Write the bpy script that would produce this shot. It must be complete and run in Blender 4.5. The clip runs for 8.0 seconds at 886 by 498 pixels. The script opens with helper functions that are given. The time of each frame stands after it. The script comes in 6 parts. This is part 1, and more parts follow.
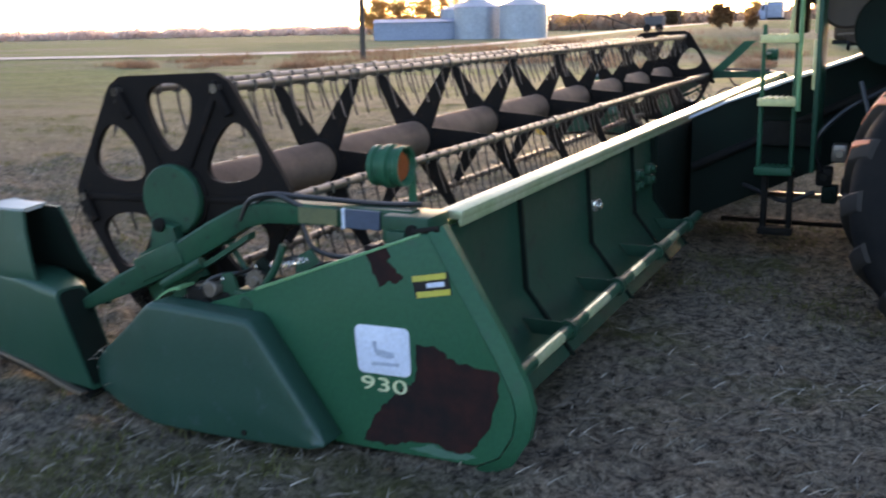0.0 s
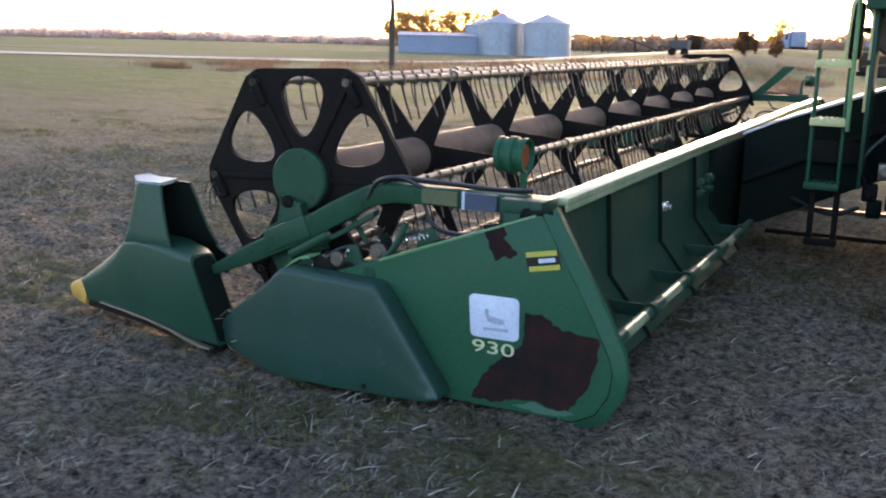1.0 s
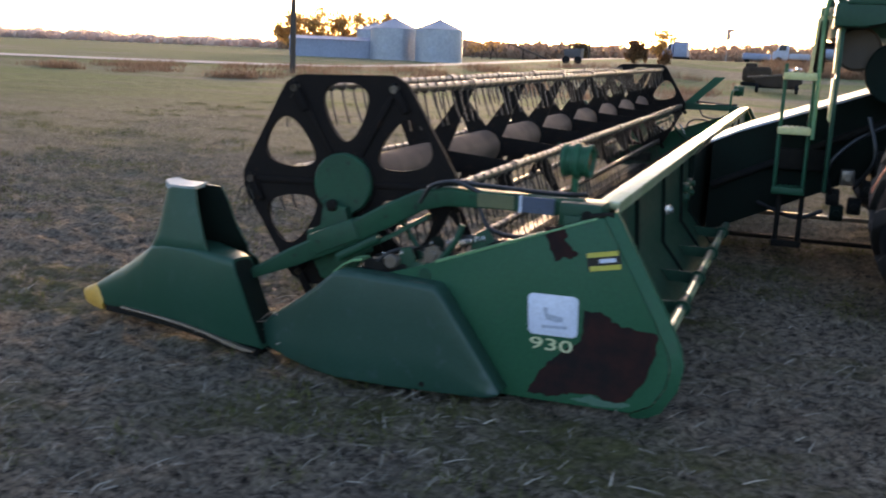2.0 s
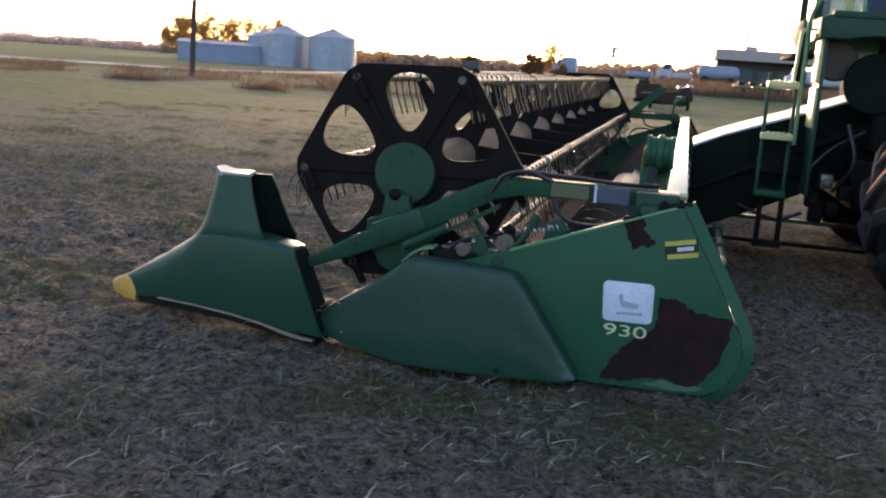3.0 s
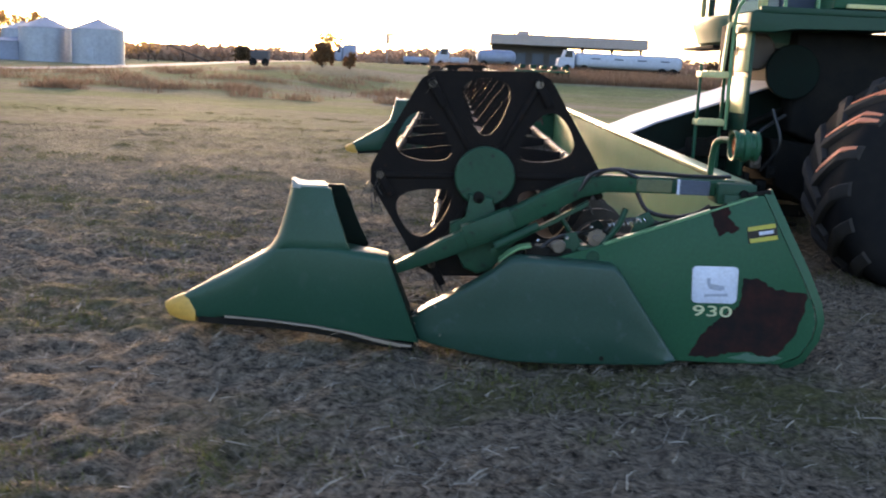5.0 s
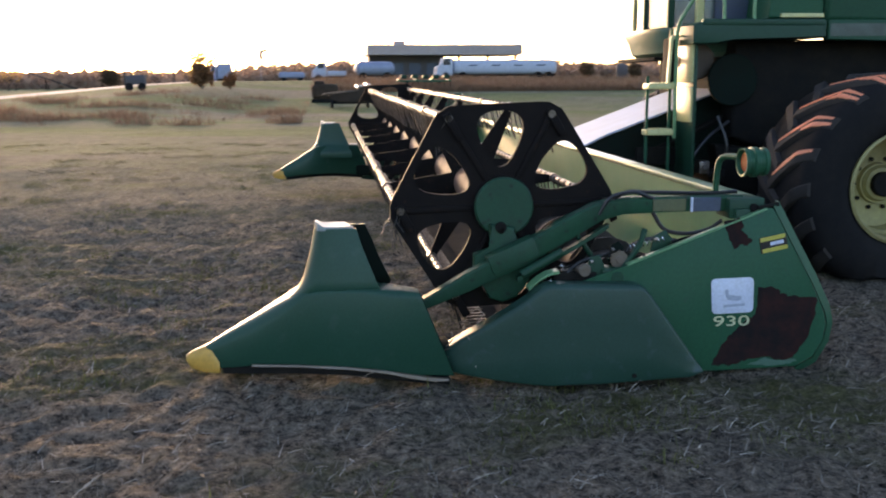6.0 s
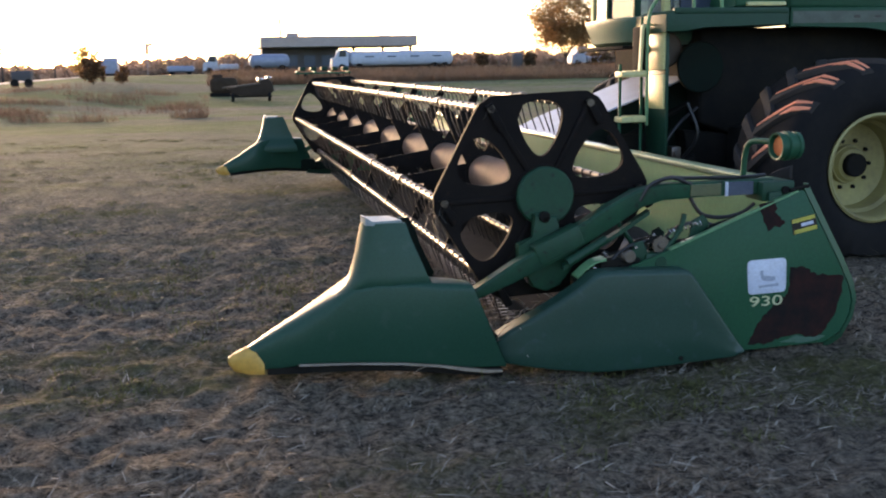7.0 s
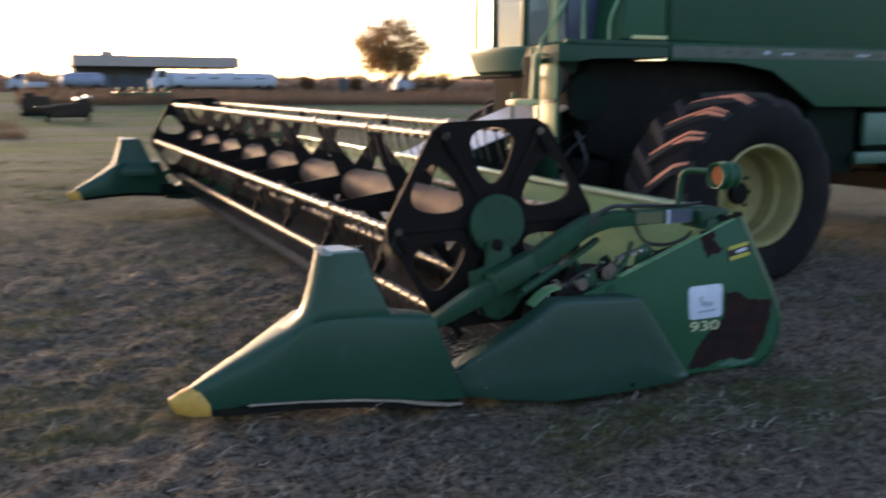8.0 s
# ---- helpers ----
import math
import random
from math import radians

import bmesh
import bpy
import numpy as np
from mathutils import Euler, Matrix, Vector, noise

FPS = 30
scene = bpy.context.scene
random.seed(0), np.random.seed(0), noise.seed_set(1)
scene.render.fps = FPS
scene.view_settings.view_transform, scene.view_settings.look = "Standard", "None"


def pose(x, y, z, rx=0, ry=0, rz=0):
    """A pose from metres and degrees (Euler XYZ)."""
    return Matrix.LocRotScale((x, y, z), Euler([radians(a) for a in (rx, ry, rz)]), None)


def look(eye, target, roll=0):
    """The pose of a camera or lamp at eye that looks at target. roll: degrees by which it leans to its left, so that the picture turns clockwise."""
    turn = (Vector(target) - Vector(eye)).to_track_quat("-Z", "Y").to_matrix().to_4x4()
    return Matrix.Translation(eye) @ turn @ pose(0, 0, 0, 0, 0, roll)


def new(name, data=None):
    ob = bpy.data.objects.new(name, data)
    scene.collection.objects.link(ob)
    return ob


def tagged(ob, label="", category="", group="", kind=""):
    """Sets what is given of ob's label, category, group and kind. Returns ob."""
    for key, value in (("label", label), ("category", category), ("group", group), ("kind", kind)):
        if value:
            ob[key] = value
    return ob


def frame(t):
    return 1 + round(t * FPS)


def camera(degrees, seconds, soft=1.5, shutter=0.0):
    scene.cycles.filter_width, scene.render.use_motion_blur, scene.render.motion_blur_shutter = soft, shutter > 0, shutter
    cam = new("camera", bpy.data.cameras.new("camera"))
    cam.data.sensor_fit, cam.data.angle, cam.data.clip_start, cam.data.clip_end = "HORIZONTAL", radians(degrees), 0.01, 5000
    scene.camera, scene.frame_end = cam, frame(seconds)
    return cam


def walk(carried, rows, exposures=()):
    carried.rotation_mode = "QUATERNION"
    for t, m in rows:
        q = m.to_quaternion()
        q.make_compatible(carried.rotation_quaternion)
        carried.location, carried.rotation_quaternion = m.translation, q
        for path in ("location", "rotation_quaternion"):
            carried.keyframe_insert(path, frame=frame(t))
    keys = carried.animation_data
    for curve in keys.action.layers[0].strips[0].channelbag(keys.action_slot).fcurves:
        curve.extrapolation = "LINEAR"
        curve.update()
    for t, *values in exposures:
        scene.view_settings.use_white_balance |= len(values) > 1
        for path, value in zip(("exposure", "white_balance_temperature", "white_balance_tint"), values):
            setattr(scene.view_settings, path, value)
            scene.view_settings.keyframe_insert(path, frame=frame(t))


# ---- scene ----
cam = camera(48.6, 8.0, soft=2.0, shutter=0.45)

PATH = [
    (0, (1.906, -3.132, 1.643), (1.052, -1.378, 1.202), -1.1),
    (0.5, (1.913, -3.458, 1.592), (0.997, -1.731, 1.157), 1.1),
    (1, (1.766, -3.814, 1.612), (0.89, -2.064, 1.198), 1.5),
    (1.5, (1.497, -4.119, 1.622), (0.782, -2.299, 1.202), 4.8),
    (2, (1.118, -4.281, 1.607), (0.45, -2.438, 1.21), 2.5),
    (2.1, (1.024, -4.33, 1.602), (0.371, -2.485, 1.19), 3.4),
    (3.3, (0.052, -4.675, 1.411), (-0.314, -2.737, 1.077), 5.3),
    (3.5, (-0.101, -4.709, 1.382), (-0.399, -2.757, 1.061), 6.8),
    (4, (-0.488, -4.844, 1.296), (-0.614, -2.886, 0.909), 4.4),
    (4.5, (-0.865, -4.962, 1.325), (-0.876, -2.99, 1.0), 5.2),
    (4.7, (-1.035, -4.962, 1.38), (-1.069, -2.993, 1.04), 3.3),
    (5.8, (-1.891, -4.966, 1.578), (-1.729, -3.009, 1.202), 0.8),
    (6, (-2.034, -4.953, 1.581), (-1.803, -2.995, 1.244), -0.3),
    (6.5, (-2.406, -4.832, 1.584), (-2.077, -2.887, 1.257), 1.1),
    (6.7, (-2.565, -4.848, 1.586), (-2.187, -2.911, 1.261), -0.2),
    (7, (-2.825, -4.789, 1.589), (-2.383, -2.871, 1.232), -1.1),
    (7.5, (-3.142, -4.608, 1.582), (-2.609, -2.709, 1.253), -0.5),
    (7.7, (-3.232, -4.523, 1.631), (-2.643, -2.642, 1.291), -1.4),
    (8, (-3.447, -4.42, 1.593), (-2.655, -2.61, 1.283), 0.2),
]
walk(cam, [(t, look(eye, target, roll)) for t, eye, target, roll in PATH],
     exposures=[(t, e, 9000, 25) for t, e in ((0.0, 3.62), (0.5, 3.52), (1.0, 3.65), (1.5, 3.55), (2.1, 3.12), (3.5, 3.02), (4.0, 2.97), (4.5, 3.42), (6.5, 3.07), (7.0, 3.07), (8.0, 2.9))])

# ---- light: a sun just above the horizon behind the machine, and its evening sky ----
SUN_AZ, SUN_EL = -14.0, 3.0     # degrees from +y towards +x, and above the horizon
world = bpy.data.worlds.new("evening_sky")
scene.world = world
world.use_nodes = True
wn, wl = world.node_tree.nodes, world.node_tree.links
sky = wn.new("ShaderNodeTexSky")
sky.sky_type = "NISHITA"
sky.sun_disc = False
sky.sun_elevation = radians(SUN_EL)
sky.sun_rotation = radians(SUN_AZ)
sky.air_density, sky.dust_density, sky.ozone_density = 0.55, 1.3, 1.9
wn["Background"].inputs["Strength"].default_value = 0.15
wl.new(sky.outputs[0], wn["Background"].inputs["Color"])

sun_data = bpy.data.lights.new("sun", "SUN")
sun_data.energy, sun_data.angle, sun_data.color = 0.34, radians(8), (1.0, 0.87, 0.74)
sun = new("sun", sun_data)
_d = Vector((math.sin(radians(SUN_AZ)) * math.cos(radians(SUN_EL)), math.cos(radians(SUN_AZ)) * math.cos(radians(SUN_EL)), math.sin(radians(SUN_EL))))
sun.matrix_world = look(_d * 50, (0, 0, 0))


# ---- materials ----
def material(name):
    m = bpy.data.materials.new(name)
    m.use_nodes = True
    return m, m.node_tree.nodes, m.node_tree.links, m.node_tree.nodes["Principled BSDF"]


def surface(name, colour, second, rough=0.5, spread=0.15, metal=0.0, grain=40.0, patch=3.0, amount=0.5, bump=0.15, third=None, spec=0.5):
    """Two colours mixed by broad patches and fine grain, with uneven gloss and a fine relief."""
    m, n, l, b = material(name)
    tc = n.new("ShaderNodeTexCoord")
    big, fine = n.new("ShaderNodeTexNoise"), n.new("ShaderNodeTexNoise")
    big.inputs["Scale"].default_value, big.inputs["Detail"].default_value = patch, 6
    fine.inputs["Scale"].default_value, fine.inputs["Detail"].default_value = grain, 5
    big.inputs["Roughness"].default_value = 0.65
    for t in (big, fine):
        l.new(tc.outputs["Object"], t.inputs["Vector"])
    ramp = n.new("ShaderNodeValToRGB")
    ramp.color_ramp.elements[0].position, ramp.color_ramp.elements[1].position = 0.36, 0.72
    l.new(big.outputs["Fac"], ramp.inputs["Fac"])
    mul = n.new("ShaderNodeMath")
    mul.operation = "MULTIPLY"
    mul.inputs[1].default_value = amount
    l.new(ramp.outputs["Color"], mul.inputs[0])
    mix = n.new("ShaderNodeMix")
    mix.data_type = "RGBA"
    mix.inputs["A"].default_value, mix.inputs["B"].default_value = (*colour, 1), (*second, 1)
    l.new(mul.outputs[0], mix.inputs["Factor"])
    mix2 = n.new("ShaderNodeMix")
    mix2.data_type, mix2.blend_type = "RGBA", "MULTIPLY"
    r2 = n.new("ShaderNodeMapRange")
    r2.inputs["To Min"].default_value, r2.inputs["To Max"].default_value = 0.72, 1.25
    l.new(fine.outputs["Fac"], r2.inputs["Value"])
    mix2.inputs["Factor"].default_value = 1.0
    l.new(mix.outputs["Result"], mix2.inputs["A"])
    l.new(r2.outputs[0], mix2.inputs["B"])
    out = mix2.outputs["Result"]
    if third:
        spots = n.new("ShaderNodeTexNoise")
        spots.inputs["Scale"].default_value, spots.inputs["Detail"].default_value = patch * 4.0, 8
        l.new(tc.outputs["Object"], spots.inputs["Vector"])
        r3 = n.new("ShaderNodeValToRGB")
        r3.color_ramp.elements[0].position, r3.color_ramp.elements[1].position = 0.62, 0.70
        l.new(spots.outputs["Fac"], r3.inputs["Fac"])
        mix3 = n.new("ShaderNodeMix")
        mix3.data_type = "RGBA"
        l.new(r3.outputs["Color"], mix3.inputs["Factor"])
        l.new(out, mix3.inputs["A"])
        mix3.inputs["B"].default_value = (*third, 1)
        out = mix3.outputs["Result"]
    l.new(out, b.inputs["Base Color"])
    rr = n.new("ShaderNodeMapRange")
    rr.inputs["To Min"].default_value, rr.inputs["To Max"].default_value = max(0.03, rough - spread), min(1.0, rough + spread)
    l.new(fine.outputs["Fac"], rr.inputs["Value"])
    l.new(rr.outputs[0], b.inputs["Roughness"])
    b.inputs["Metallic"].default_value = metal
    b.inputs["Specular IOR Level"].default_value = spec
    bp = n.new("ShaderNodeBump")
    bp.inputs["Strength"].default_value, bp.inputs["Distance"].default_value = bump, 0.004
    l.new(fine.outputs["Fac"], bp.inputs["Height"])
    l.new(bp.outputs[0], b.inputs["Normal"])
    return m


GREEN = surface("green_paint", (0.003, 0.080, 0.040), (0.006, 0.086, 0.048), 0.46, 0.12, grain=55, patch=2.5, amount=0.9, bump=0.08, spec=0.22, third=(0.013, 0.072, 0.043))
GREEN_POLY = surface("green_plastic", (0.004, 0.058, 0.036), (0.009, 0.066, 0.044), 0.40, 0.10, grain=90, patch=2.0, amount=0.8, bump=0.07, spec=0.32, third=(0.015, 0.068, 0.048))
GREEN_DULL = surface("weathered_green_plastic", (0.006, 0.048, 0.034), (0.011, 0.056, 0.043), 0.42, 0.12, grain=70, patch=3.0, amount=0.9, bump=0.14, spec=0.38, third=(0.022, 0.062, 0.056))
# Plastic with a sky reflection painted in as pale blue-grey.
CAP = surface("sky_sheen_plastic", (0.26, 0.33, 0.33), (0.34, 0.38, 0.38), 0.35, 0.1, grain=60, patch=5, amount=0.7, bump=0.05)
# Worn green, paled further in the colour for sky light on the sheet.
GREEN_PALE = surface("worn_skylit_green_sheet", (0.075, 0.25, 0.115), (0.13, 0.30, 0.155), 0.36, 0.12, grain=35, patch=2.0, amount=0.8, bump=0.08)
GREEN_DARK = surface("dark_green_paint", (0.003, 0.050, 0.028), (0.007, 0.054, 0.033), 0.46, 0.12, grain=30, patch=1.5, amount=0.8, bump=0.08, spec=0.24, third=(0.012, 0.048, 0.031))
# Worn rail with the sky's cream glare put into its base colour.
RAILTOP = surface("worn_glare_rail", (0.30, 0.36, 0.20), (0.46, 0.44, 0.30), 0.20, 0.07, metal=0.25, grain=40, patch=3, amount=0.9, bump=0.05)
YELLOW = surface("yellow_paint", (0.66, 0.33, 0.06), (0.54, 0.29, 0.08), 0.5, 0.12, grain=40, patch=4, amount=0.7, bump=0.08)
RIMPAINT = surface("dusty_faded_rim_paint", (0.34, 0.29, 0.11), (0.20, 0.155, 0.075), 0.55, 0.12, grain=30, patch=2.2, amount=0.9, bump=0.1)
# Low sun's orange glow on the tyre lugs, put into a colour.
ORANGE = surface("orange_lug_glow", (0.95, 0.27, 0.14), (0.85, 0.24, 0.13), 0.55, 0.1, grain=60, patch=9, amount=0.6, bump=0.1)
FLOORSHEET = surface("dirty_floor_sheet", (0.014, 0.012, 0.010), (0.032, 0.024, 0.019), 0.85, 0.12, grain=40, patch=5, amount=0.9, bump=0.3, spec=0.1)
# Cream that has the low sun's yellow light put into the colour.
CREAM = surface("sunlit_cream_plate", (0.60, 0.54, 0.24), (0.48, 0.47, 0.26), 0.45, 0.1, grain=40, patch=4, amount=0.7, bump=0.06)
WEAR = surface("bare_primer_rust", (0.010, 0.008, 0.009), (0.042, 0.012, 0.010), 0.75, 0.12, grain=45, patch=7, amount=0.9, bump=0.25, spec=0.15)
REELBLACK = surface("black_reel_steel", (0.009, 0.007, 0.007), (0.016, 0.011, 0.009), 0.70, 0.15, grain=60, patch=5, amount=0.8, bump=0.12, third=(0.022, 0.012, 0.009), spec=0.1)
TUBE = surface("worn_reel_tube", (0.21, 0.120, 0.085), (0.10, 0.060, 0.045), 0.78, 0.12, metal=0.0, grain=60, patch=3, amount=0.9, bump=0.15, spec=0.2)
BAT = surface("bare_steel_bat", (0.20, 0.165, 0.14), (0.10, 0.075, 0.06), 0.40, 0.1, metal=0.6, grain=60, patch=4, amount=0.8, bump=0.1)
CLIP = surface("pale_clip_plastic", (0.045, 0.040, 0.037), (0.03, 0.026, 0.023), 0.42, 0.1, grain=60, patch=6, amount=0.6, bump=0.05)
TINE = surface("dark_tine_steel", (0.022, 0.018, 0.017), (0.05, 0.036, 0.028), 0.5, 0.1, metal=0.2, grain=60, patch=6, amount=0.6, bump=0.05)
AUGER = surface("dull_auger_steel", (0.070, 0.060, 0.052), (0.035, 0.028, 0.024), 0.5, 0.12, metal=0.4, grain=50, patch=4, amount=0.8, bump=0.15)
STEEL = surface("polished_steel", (0.62, 0.62, 0.60), (0.45, 0.42, 0.38), 0.25, 0.1, metal=0.9, grain=50, patch=6, amount=0.6, bump=0.05)
GRIME = surface("grimy_dark_steel", (0.010, 0.010, 0.010), (0.022, 0.018, 0.014), 0.85, 0.10, grain=30, patch=4, amount=0.8, bump=0.3, spec=0.1)
# Stained rear green, its colour also darkened for the shade behind the header.
REARGREEN = surface("stained_shaded_green_sheet", (0.004, 0.043, 0.025), (0.007, 0.034, 0.021), 0.6, 0.12, grain=25, patch=2.0, amount=0.9, bump=0.12, spec=0.18, third=(0.012, 0.026, 0.018))
GREEN_BODY = surface("dusty_green_paint", (0.003, 0.060, 0.031), (0.006, 0.066, 0.037), 0.48, 0.12, grain=30, patch=1.2, amount=0.9, bump=0.08, spec=0.22, third=(0.013, 0.056, 0.034))
GREEN_GRIMY = surface("greasy_green_paint", (0.004, 0.068, 0.036), (0.010, 0.046, 0.029), 0.50, 0.14, grain=45, patch=5.0, amount=1.0, bump=0.12, spec=0.25, third=(0.014, 0.026, 0.018))
# Green with shade put into the colour, nearly black.
GREEN_BLACK = surface("shade_black_green_paint", (0.003, 0.011, 0.008), (0.006, 0.008, 0.006), 0.8, 0.12, grain=30, patch=3, amount=0.9, bump=0.15, spec=0.12)
LUG = surface("worn_dusty_rubber", (0.030, 0.026, 0.025), (0.052, 0.043, 0.038), 0.75, 0.12, grain=35, patch=4, amount=0.7, bump=0.25, spec=0.2)
RUBBER = surface("tyre_rubber", (0.009, 0.009, 0.010), (0.021, 0.018, 0.017), 0.8, 0.1, grain=35, patch=3, amount=0.7, bump=0.25, spec=0.12)
HOSE = surface("hose_rubber", (0.010, 0.010, 0.011), (0.02, 0.018, 0.018), 0.4, 0.1, grain=80, patch=8, amount=0.5, bump=0.05)
DECAL = surface("white_decal", (0.55, 0.60, 0.72), (0.48, 0.54, 0.66), 0.3, 0.05, grain=60, patch=6, amount=0.7, bump=0.02)
DECAL_GREY = surface("grey_print", (0.30, 0.35, 0.45), (0.34, 0.39, 0.48), 0.4, 0.05, grain=60, patch=6, amount=0.5, bump=0.02)
DECAL_YELLOW = surface("pale_yellow_print", (0.56, 0.56, 0.34), (0.48, 0.49, 0.34), 0.4, 0.05, grain=60, patch=6, amount=0.5, bump=0.02)
STICK_YELLOW = surface("yellow_sticker", (0.50, 0.43, 0.07), (0.42, 0.38, 0.12), 0.4, 0.05, grain=60, patch=9, amount=0.5, bump=0.02)
STICK_BLACK = surface("black_sticker", (0.010, 0.010, 0.012), (0.018, 0.016, 0.016), 0.35, 0.05, grain=60, patch=9, amount=0.5, bump=0.02)
BLUE = surface("blue_grey_label", (0.038, 0.062, 0.105), (0.052, 0.075, 0.115), 0.4, 0.05, grain=60, patch=9, amount=0.5, bump=0.03)
OLIVE = surface("faded_olive_label", (0.10, 0.105, 0.045), (0.07, 0.085, 0.045), 0.5, 0.05, grain=60, patch=9, amount=0.6, bump=0.04)
AMBER = surface("amber_lens", (0.32, 0.075, 0.025), (0.25, 0.06, 0.02), 0.25, 0.05, grain=60, patch=9, amount=0.4, bump=0.05)
CABGREY = surface("pale_grey_green_cab_trim", (0.036, 0.120, 0.088), (0.055, 0.138, 0.105), 0.4, 0.08, grain=50, patch=3, amount=0.6, bump=0.04)
STRIPE = surface("worn_decal_band", (0.040, 0.075, 0.060), (0.018, 0.035, 0.028), 0.4, 0.08, grain=60, patch=5, amount=1.0, bump=0.03)
BINSTEEL = surface("galvanised_steel", (0.34, 0.37, 0.43), (0.26, 0.28, 0.33), 0.45, 0.1, metal=0.35, grain=3.0, patch=0.4, amount=0.7, bump=0.1)
SHEDMETAL = surface("grey_blue_sheet_metal", (0.24, 0.28, 0.38), (0.20, 0.23, 0.31), 0.5, 0.1, metal=0.2, grain=3.0, patch=0.3, amount=0.7, bump=0.1)
BARKM = surface("bark", (0.075, 0.055, 0.045), (0.045, 0.034, 0.028), 0.85, 0.1, grain=14, patch=2, amount=0.8, bump=0.5)
CONCRETE = surface("fascia_board", (0.42, 0.33, 0.30), (0.34, 0.265, 0.24), 0.7, 0.1, grain=4, patch=0.5, amount=0.7, bump=0.1)
DARKWALL = surface("shaded_wall_panel", (0.085, 0.075, 0.08), (0.05, 0.045, 0.05), 0.7, 0.1, grain=4, patch=0.5, amount=0.7, bump=0.1)
TRUCKWHITE = surface("white_tank_paint", (0.44, 0.48, 0.57), (0.37, 0.40, 0.47), 0.45, 0.1, grain=4, patch=0.6, amount=0.6, bump=0.03)
OLDBROWN = surface("dark_brown_old_paint", (0.045, 0.028, 0.020), (0.022, 0.015, 0.012), 0.75, 0.12, grain=8, patch=1.2, amount=0.8, bump=0.2, spec=0.2)
HAY = surface("weathered_round_bale", (0.060, 0.040, 0.028), (0.030, 0.020, 0.015), 0.9, 0.08, grain=18, patch=2.0, amount=0.8, bump=0.6, spec=0.1)
RUSTY = surface("brown_rusty_paint", (0.11, 0.07, 0.05), (0.06, 0.04, 0.03), 0.65, 0.12, grain=8, patch=1.2, amount=0.8, bump=0.2)
GRAVEL = surface("pale_gravel_road", (0.42, 0.37, 0.32), (0.33, 0.29, 0.25), 0.85, 0.1, grain=3.0, patch=0.12, amount=0.7, bump=0.3)


def glass(name, tint):
    m, n, l, b = material(name)
    b.inputs["Base Color"].default_value = (*tint, 1)
    b.inputs["Roughness"].default_value = 0.06
    b.inputs["Transmission Weight"].default_value = 0.75
    b.inputs["IOR"].default_value = 1.45
    return m


CABGLASS = glass("tinted_cab_glass", (0.22, 0.30, 0.33))


def foliage(name, a, c, glow=0.45):
    m, n, l, b = material(name)
    geo, ramp = n.new("ShaderNodeNewGeometry"), n.new("ShaderNodeValToRGB")
    ramp.color_ramp.elements[0].color, ramp.color_ramp.elements[1].color = (*a, 1), (*c, 1)
    l.new(geo.outputs["Random Per Island"], ramp.inputs["Fac"])
    l.new(ramp.outputs["Color"], b.inputs["Base Color"])
    b.inputs["Roughness"].default_value = 0.75
    b.inputs["Specular IOR Level"].default_value = 0.2
    tr, mx = n.new("ShaderNodeBsdfTranslucent"), n.new("ShaderNodeMixShader")
    l.new(ramp.outputs["Color"], tr.inputs["Color"])
    mx.inputs[0].default_value = glow
    l.new(b.outputs[0], mx.inputs[1])
    l.new(tr.outputs[0], mx.inputs[2])
    l.new(mx.outputs[0], n["Material Output"].inputs["Surface"])
    return m


LEAF_GOLD = foliage("autumn_leaves", (0.42, 0.23, 0.09), (0.62, 0.38, 0.16), 0.6)
LEAF_AUTUMN = foliage("brown_orange_leaves", (0.30, 0.16, 0.075), (0.48, 0.28, 0.13), 0.6)
LEAF_DARK = foliage("dark_brush", (0.075, 0.050, 0.030), (0.13, 0.085, 0.05), 0.45)
# Far leaves paled to pink: distance haze given as a base colour.
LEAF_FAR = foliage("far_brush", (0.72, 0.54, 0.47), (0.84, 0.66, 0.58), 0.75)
LEAF_MID = foliage("brown_brush", (0.28, 0.18, 0.13), (0.46, 0.31, 0.23), 0.65)
LEAF_RUST = foliage("rusty_leaves", (0.13, 0.065, 0.035), (0.27, 0.145, 0.07), 0.45)
STRAW = foliage("dry_straw", (0.035, 0.029, 0.023), (0.34, 0.285, 0.23), 0.15)
STRAWPALE = foliage("bleached_straw", (0.10, 0.083, 0.066), (0.50, 0.43, 0.355), 0.15)
GRASS = foliage("short_green_grass", (0.065, 0.075, 0.024), (0.18, 0.170, 0.06), 0.3)
DRYGRASS = foliage("tall_dry_grass", (0.19, 0.105, 0.065), (0.34, 0.20, 0.125), 0.35)


